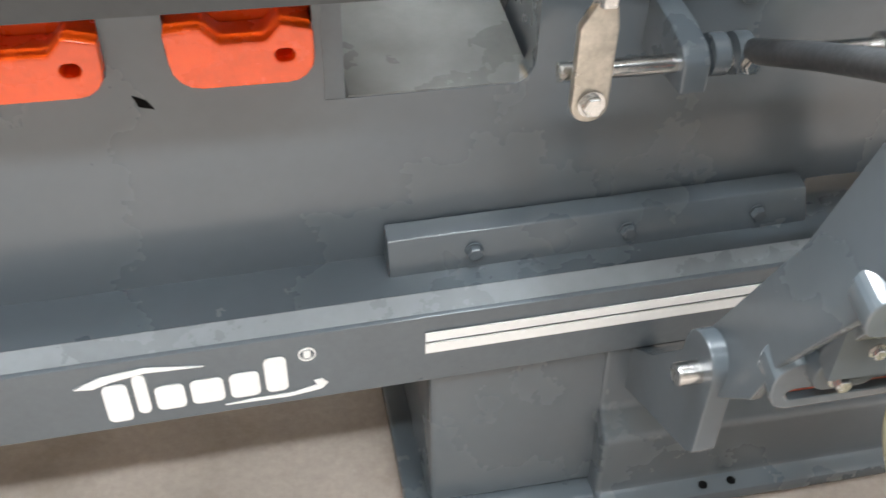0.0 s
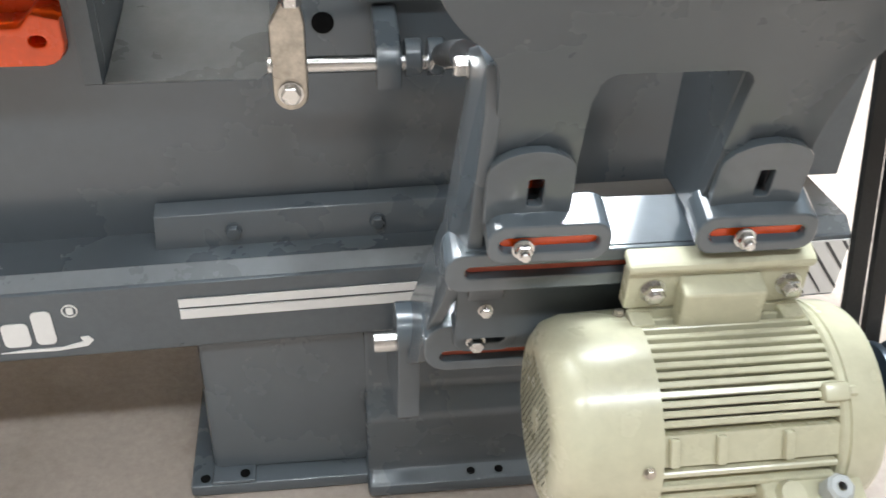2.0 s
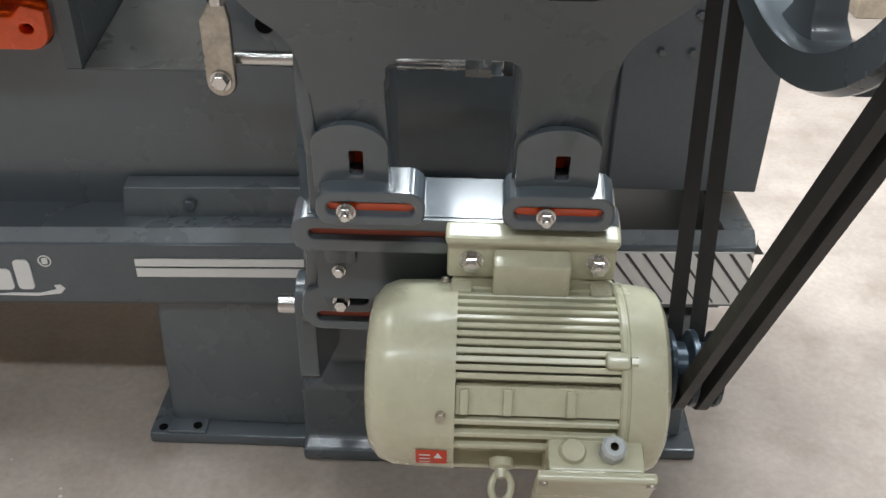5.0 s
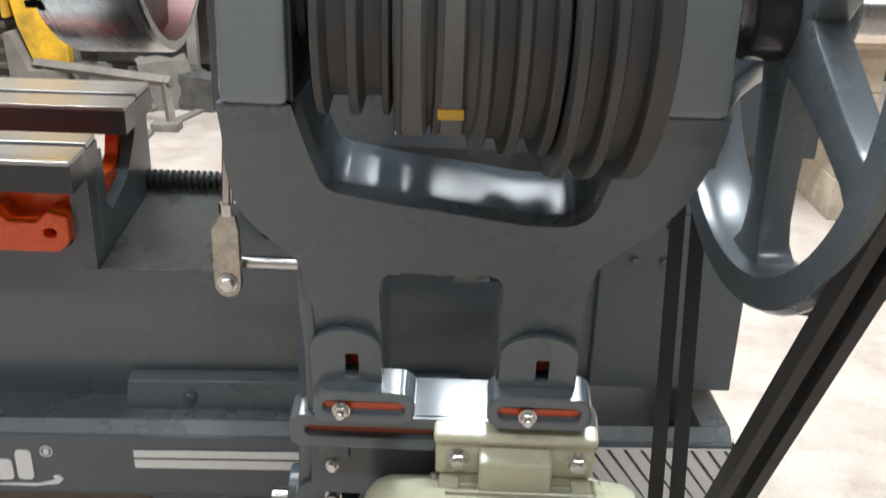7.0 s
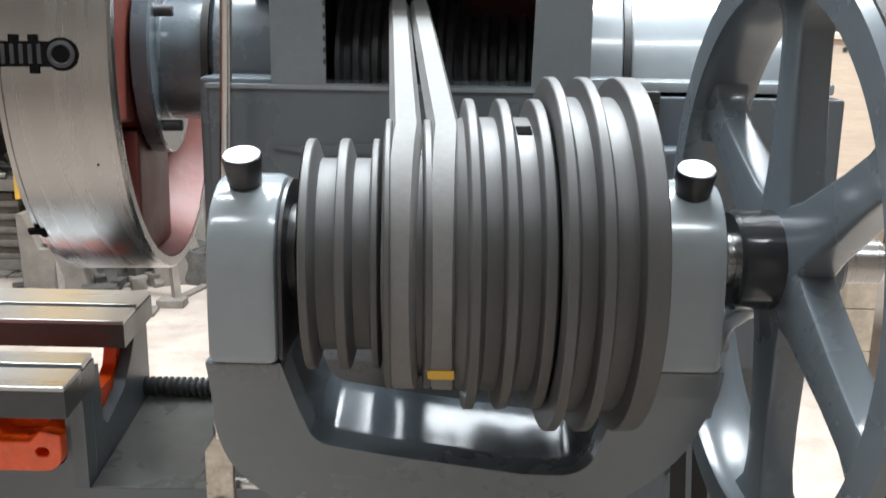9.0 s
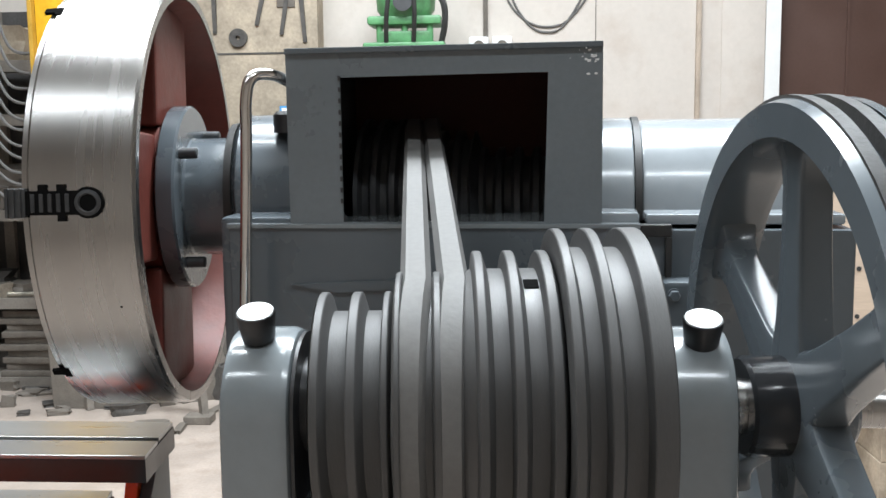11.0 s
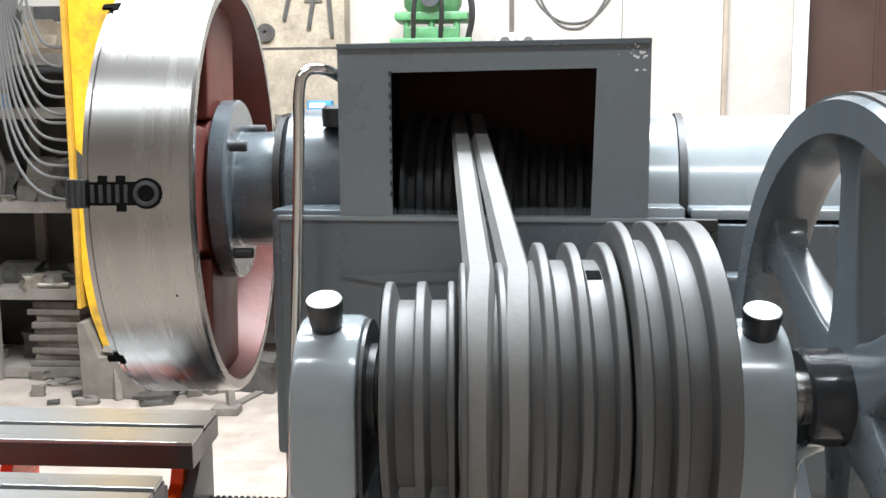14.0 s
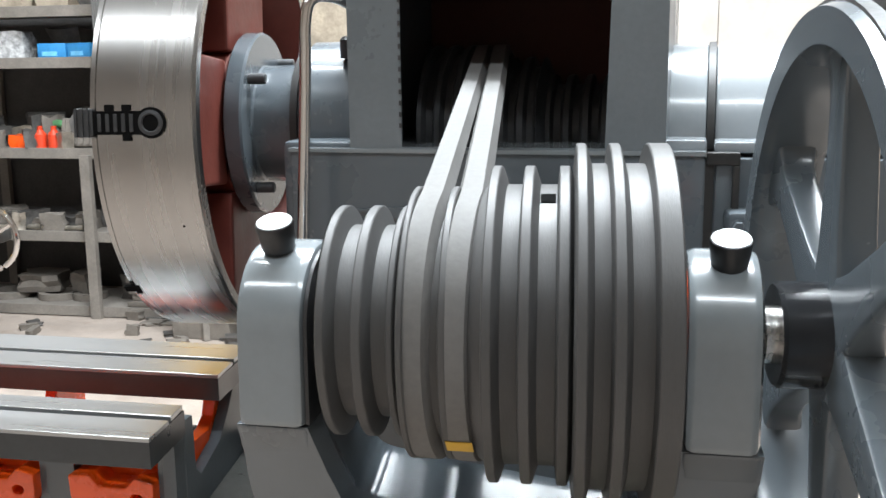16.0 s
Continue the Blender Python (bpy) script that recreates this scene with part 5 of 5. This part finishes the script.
board = structure("tool_board", box(-1.75, -0.98, 4.42, 4.599, 1.25, 2.5), BOARD, "grimy plywood tool board on the wall", "board")
part("seam", box(-1.75, -0.98, 4.416, 4.419, 1.68, 1.69), SCRAP, board)
for x, z, L, a in ((-1.15, 1.95, 0.34, 10), (-1.06, 1.90, 0.32, -4), (-1.28, 1.98, 0.30, 14), (-1.55, 1.95, 0.31, 0)):
    ob = thing("wrench", "dark open-ended wrench hanging on the tool board", "wrench", "board tools",
               bm=prism([(-0.010, -L / 2), (0.010, -L / 2), (0.013, L / 2 - 0.06), (0.028, L / 2 - 0.03), (0.022, L / 2), (0.008, L / 2 - 0.03), (-0.008, L / 2 - 0.03), (-0.022, L / 2), (-0.028, L / 2 - 0.03), (-0.013, L / 2 - 0.06)], 0.012), material=SCRAP)
    ob.matrix_world = Matrix.Translation((x, 4.407, z)) @ pose(0, 0, 0, 0, a, 0)
thing("grinding_disc", "round dark grinding disc hung on the tool board", "disc", bm=spin([(0, 0.012), (0, 0.05), (0.02, 0.05), (0.02, 0.012)], "y", (-1.42, 4.419, 1.77), 28, True), material=SCRAP)
thing("steel_comb", "pale serrated steel plate hung on the tool board", "plate", bm=box(-1.20, -1.10, 4.411, 4.419, 1.93, 2.05, 0.002), material=DUSTY)

thing("steel_cabinet", "grey steel cabinet carrying the green machine", "cabinet", bm=box(-0.80, -0.10, 3.95, 4.45, 0, 1.6545, 0.004), material=RACK)
pump = thing("green_machine", "old green enamelled cast bench machine with black hoses", "machine")
part("base", join(box(-0.68, -0.26, 4.05, 4.40, 1.655, 1.70, 0.01), box(-0.60, -0.34, 4.10, 4.35, 1.70, 1.76, 0.01)), GREEN, pump)
part("flange", box(-0.66, -0.28, 4.08, 4.30, 1.79, 1.835, 0.012), GREEN, pump)
for x in (-0.60, -0.47, -0.34):
    part("post", spin([(1.70, 0), (1.70, 0.017), (1.80, 0.017), (1.80, 0)], "z", (x, 4.12, 0), 12), GREEN, pump)
part("body", spin([(1.83, 0), (1.83, 0.12), (1.87, 0.15), (2.0, 0.16), (2.1, 0.12), (2.1, 0)], "z", (-0.47, 4.2, 0), 24), GREEN, pump)
part("front_disc", spin([(-0.02, 0), (-0.02, 0.045), (0.02, 0.05), (0.02, 0)], "y", (-0.47, 4.05, 1.90), 20), IRON, pump)
for pts, r in (([(-0.33, 4.1, 1.96), (-0.27, 4.08, 1.9), (-0.26, 4.08, 1.80), (-0.28, 4.1, 1.70)], 0.016), ([(-0.52, 4.03, 2.05), (-0.55, 4.02, 1.85), (-0.56, 4.06, 1.70)], 0.012), ([(-0.42, 4.03, 2.05), (-0.41, 4.02, 1.85), (-0.42, 4.06, 1.70)], 0.012)):
    part("hose", tube(smooth_line(pts), r, 8), RUBBER, pump, "black hose")

for x in (-0.10, 0.03):
    ob = thing("wall_socket", "white surface-mounted wall socket", "socket", "sockets", bm=box(x - 0.055, x + 0.055, WY - 0.05, WY - 0.0005, 1.665, 1.765, 0.006), material=WHITE)
    part("insert", spin([(0.050, 0), (0.050, 0.03), (0.0525, 0.03), (0.0525, 0)], "y", (x, WY, 1.715), 18), DUSTY, ob)
thing("conduit", "grey conduit down to the sockets", "pipe", bm=box(-0.075, -0.05, WY - 0.022, WY - 0.0005, 1.766, 3.2, 0.003), material=DUSTY)
thing("wall_trunking", "brown-stained vertical trunking on the wall", "trunking", bm=box(1.10, 1.125, WY - 0.03, WY - 0.0005, 0, 3.4, 0.003), material=mat("stained_trunking", (0.42, 0.34, 0.27), 0.7, var=0.2))
thing("wall_pilaster", "rough plaster strip beside the door", "pilaster", bm=box(1.24, 1.475, WY - 0.012, WY - 0.0005, 0, 3.2, 0.003), material=WALL)
thing("wall_joint", "straight joint line in the plaster wall", "joint", bm=box(0.548, 0.553, WY - 0.002, WY - 0.0005, 0, 3.5), material=DUSTY)
for k in range(2):
    d = 0.03 * k
    thing("wall_cable", "thin grey cable drooping on the wall", "cable", "wall cables", bm=tube(smooth_line([(-0.10 + d, WY - 0.008, 2.6), (0.03 + d, WY - 0.008, 2.05), (0.14 + d, WY - 0.008, 1.87 - d), (0.28, WY - 0.008, 1.815 - d),
                                                                                                    (0.42 - d, WY - 0.008, 1.87 - d), (0.55 - d, WY - 0.008, 2.1), (0.62, WY - 0.008, 2.6)]), 0.006, 6), material=CABLE)

nb = thing("neighbour_machine", "dark neighbouring machine with a bright handwheel", "machine")
part("base", box(-3.6, -3.05, 2.5, 3.2, 0, 0.75, 0.02), SCRAP, nb)
hw = part("handwheel", tube([(-2.475 + 0.13 * math.cos(radians(10 * k)), 2.6, 0.6 + 0.13 * math.sin(radians(10 * k))) for k in range(36)], 0.012, 10, True), CHROME, nb, "chromed handwheel rim")
part("shaft", join(box(-2.505, -2.445, 2.57, 2.70, 0.57, 0.63, 0.02), box(-3.10, -2.45, 2.66, 2.72, 0.575, 0.625, 0.01)), IRON, hw)
for k in range(3):
    part("spoke", tube([(-2.475, 2.6, 0.6), (-2.475 + 0.13 * math.cos(radians(30 + 120 * k)), 2.6, 0.6 + 0.13 * math.sin(radians(30 + 120 * k)))], 0.009, 8), CHROME, hw)

for x, y, r in ((0.075, 0.145, 0.006), (0.11, 0.165, 0.004), (0.06, 0.11, 0.007), (0.13, 0.13, 0.003), (-0.02, 0.12, 0.003)):
    thing("paint_spot", "small spot of orange paint on the floor", "paint spot", "paint spots", bm=spin([(0.0003, 0), (0.0003, r), (0.0010, r * 0.8), (0.0010, 0)], "z", (x, y, 0), 9), material=ORANGE)
for k in range(34):
    x, y = rnd.uniform(-0.95, 0.95), rnd.uniform(-0.15, 0.22)
    if 0.14 > x > -0.27 and y > 0.13:
        y = 0.08
    r = rnd.uniform(0.002, 0.007)
    thing("floor_speck", "pale crumb of plaster on the concrete floor", "crumb", "floor specks", bm=spin([(0.0003, 0), (0.0003, r), (r * 0.5, r * 0.6), (r * 0.6, 0)], "z", (x, y, 0), 6), material=WALL)

# plywood crate on blocks behind the wheel
PLY = mat("pale_plywood", (0.56, 0.44, 0.34), 0.7, var=0.12, scale=4, fine=50, bump=0.1, stretch=(0.5, 1, 4), stain=(0.40, 0.29, 0.21), stain_amt=0.5, stain_scale=2.5)
crate = thing("plywood_crate", "pale plywood crate standing on wooden blocks", "crate")
part("front_panel", box(0.92, 2.10, 2.20, 2.218, 0.62, 1.18, 0.002), PLY, crate)
part("side_panel", box(0.92, 0.938, 2.2185, 2.80, 0.62, 1.18, 0.002), PLY, crate)
part("side_panel", box(2.082, 2.10, 2.2185, 2.80, 0.62, 1.18, 0.002), PLY, crate)
part("back_panel", box(0.9385, 2.0815, 2.78, 2.80, 0.62, 1.18, 0.002), PLY, crate)
part("lid", box(0.91, 2.11, 2.19, 2.81, 1.1805, 1.20, 0.002), PLY, crate)
for z in (0.652, 0.805, 1.15):
    for x in (1.00, 1.145, 1.60, 2.04):
        part("screw", spin([(-0.0005, 0), (-0.0005, 0.007), (0.0015, 0.008), (0.0015, 0)], "y", (x, 2.1995, z), 12), IRON, crate, "dark screw head")
part("bottom", box(0.9385, 2.0815, 2.2185, 2.7795, 0.60, 0.6195), PLY, crate)
for x in (1.26, 1.98):
    block = thing("timber_block", "brown stacked timber blocks under the crate", "blocks", "crate blocks")
    for k in range(4):
        part("block", box(x + 0.004 * (k % 2), x + 0.10, 2.26, 2.70, 0.15 * k, 0.15 * k + 0.1485, 0.004), BOARD, block)
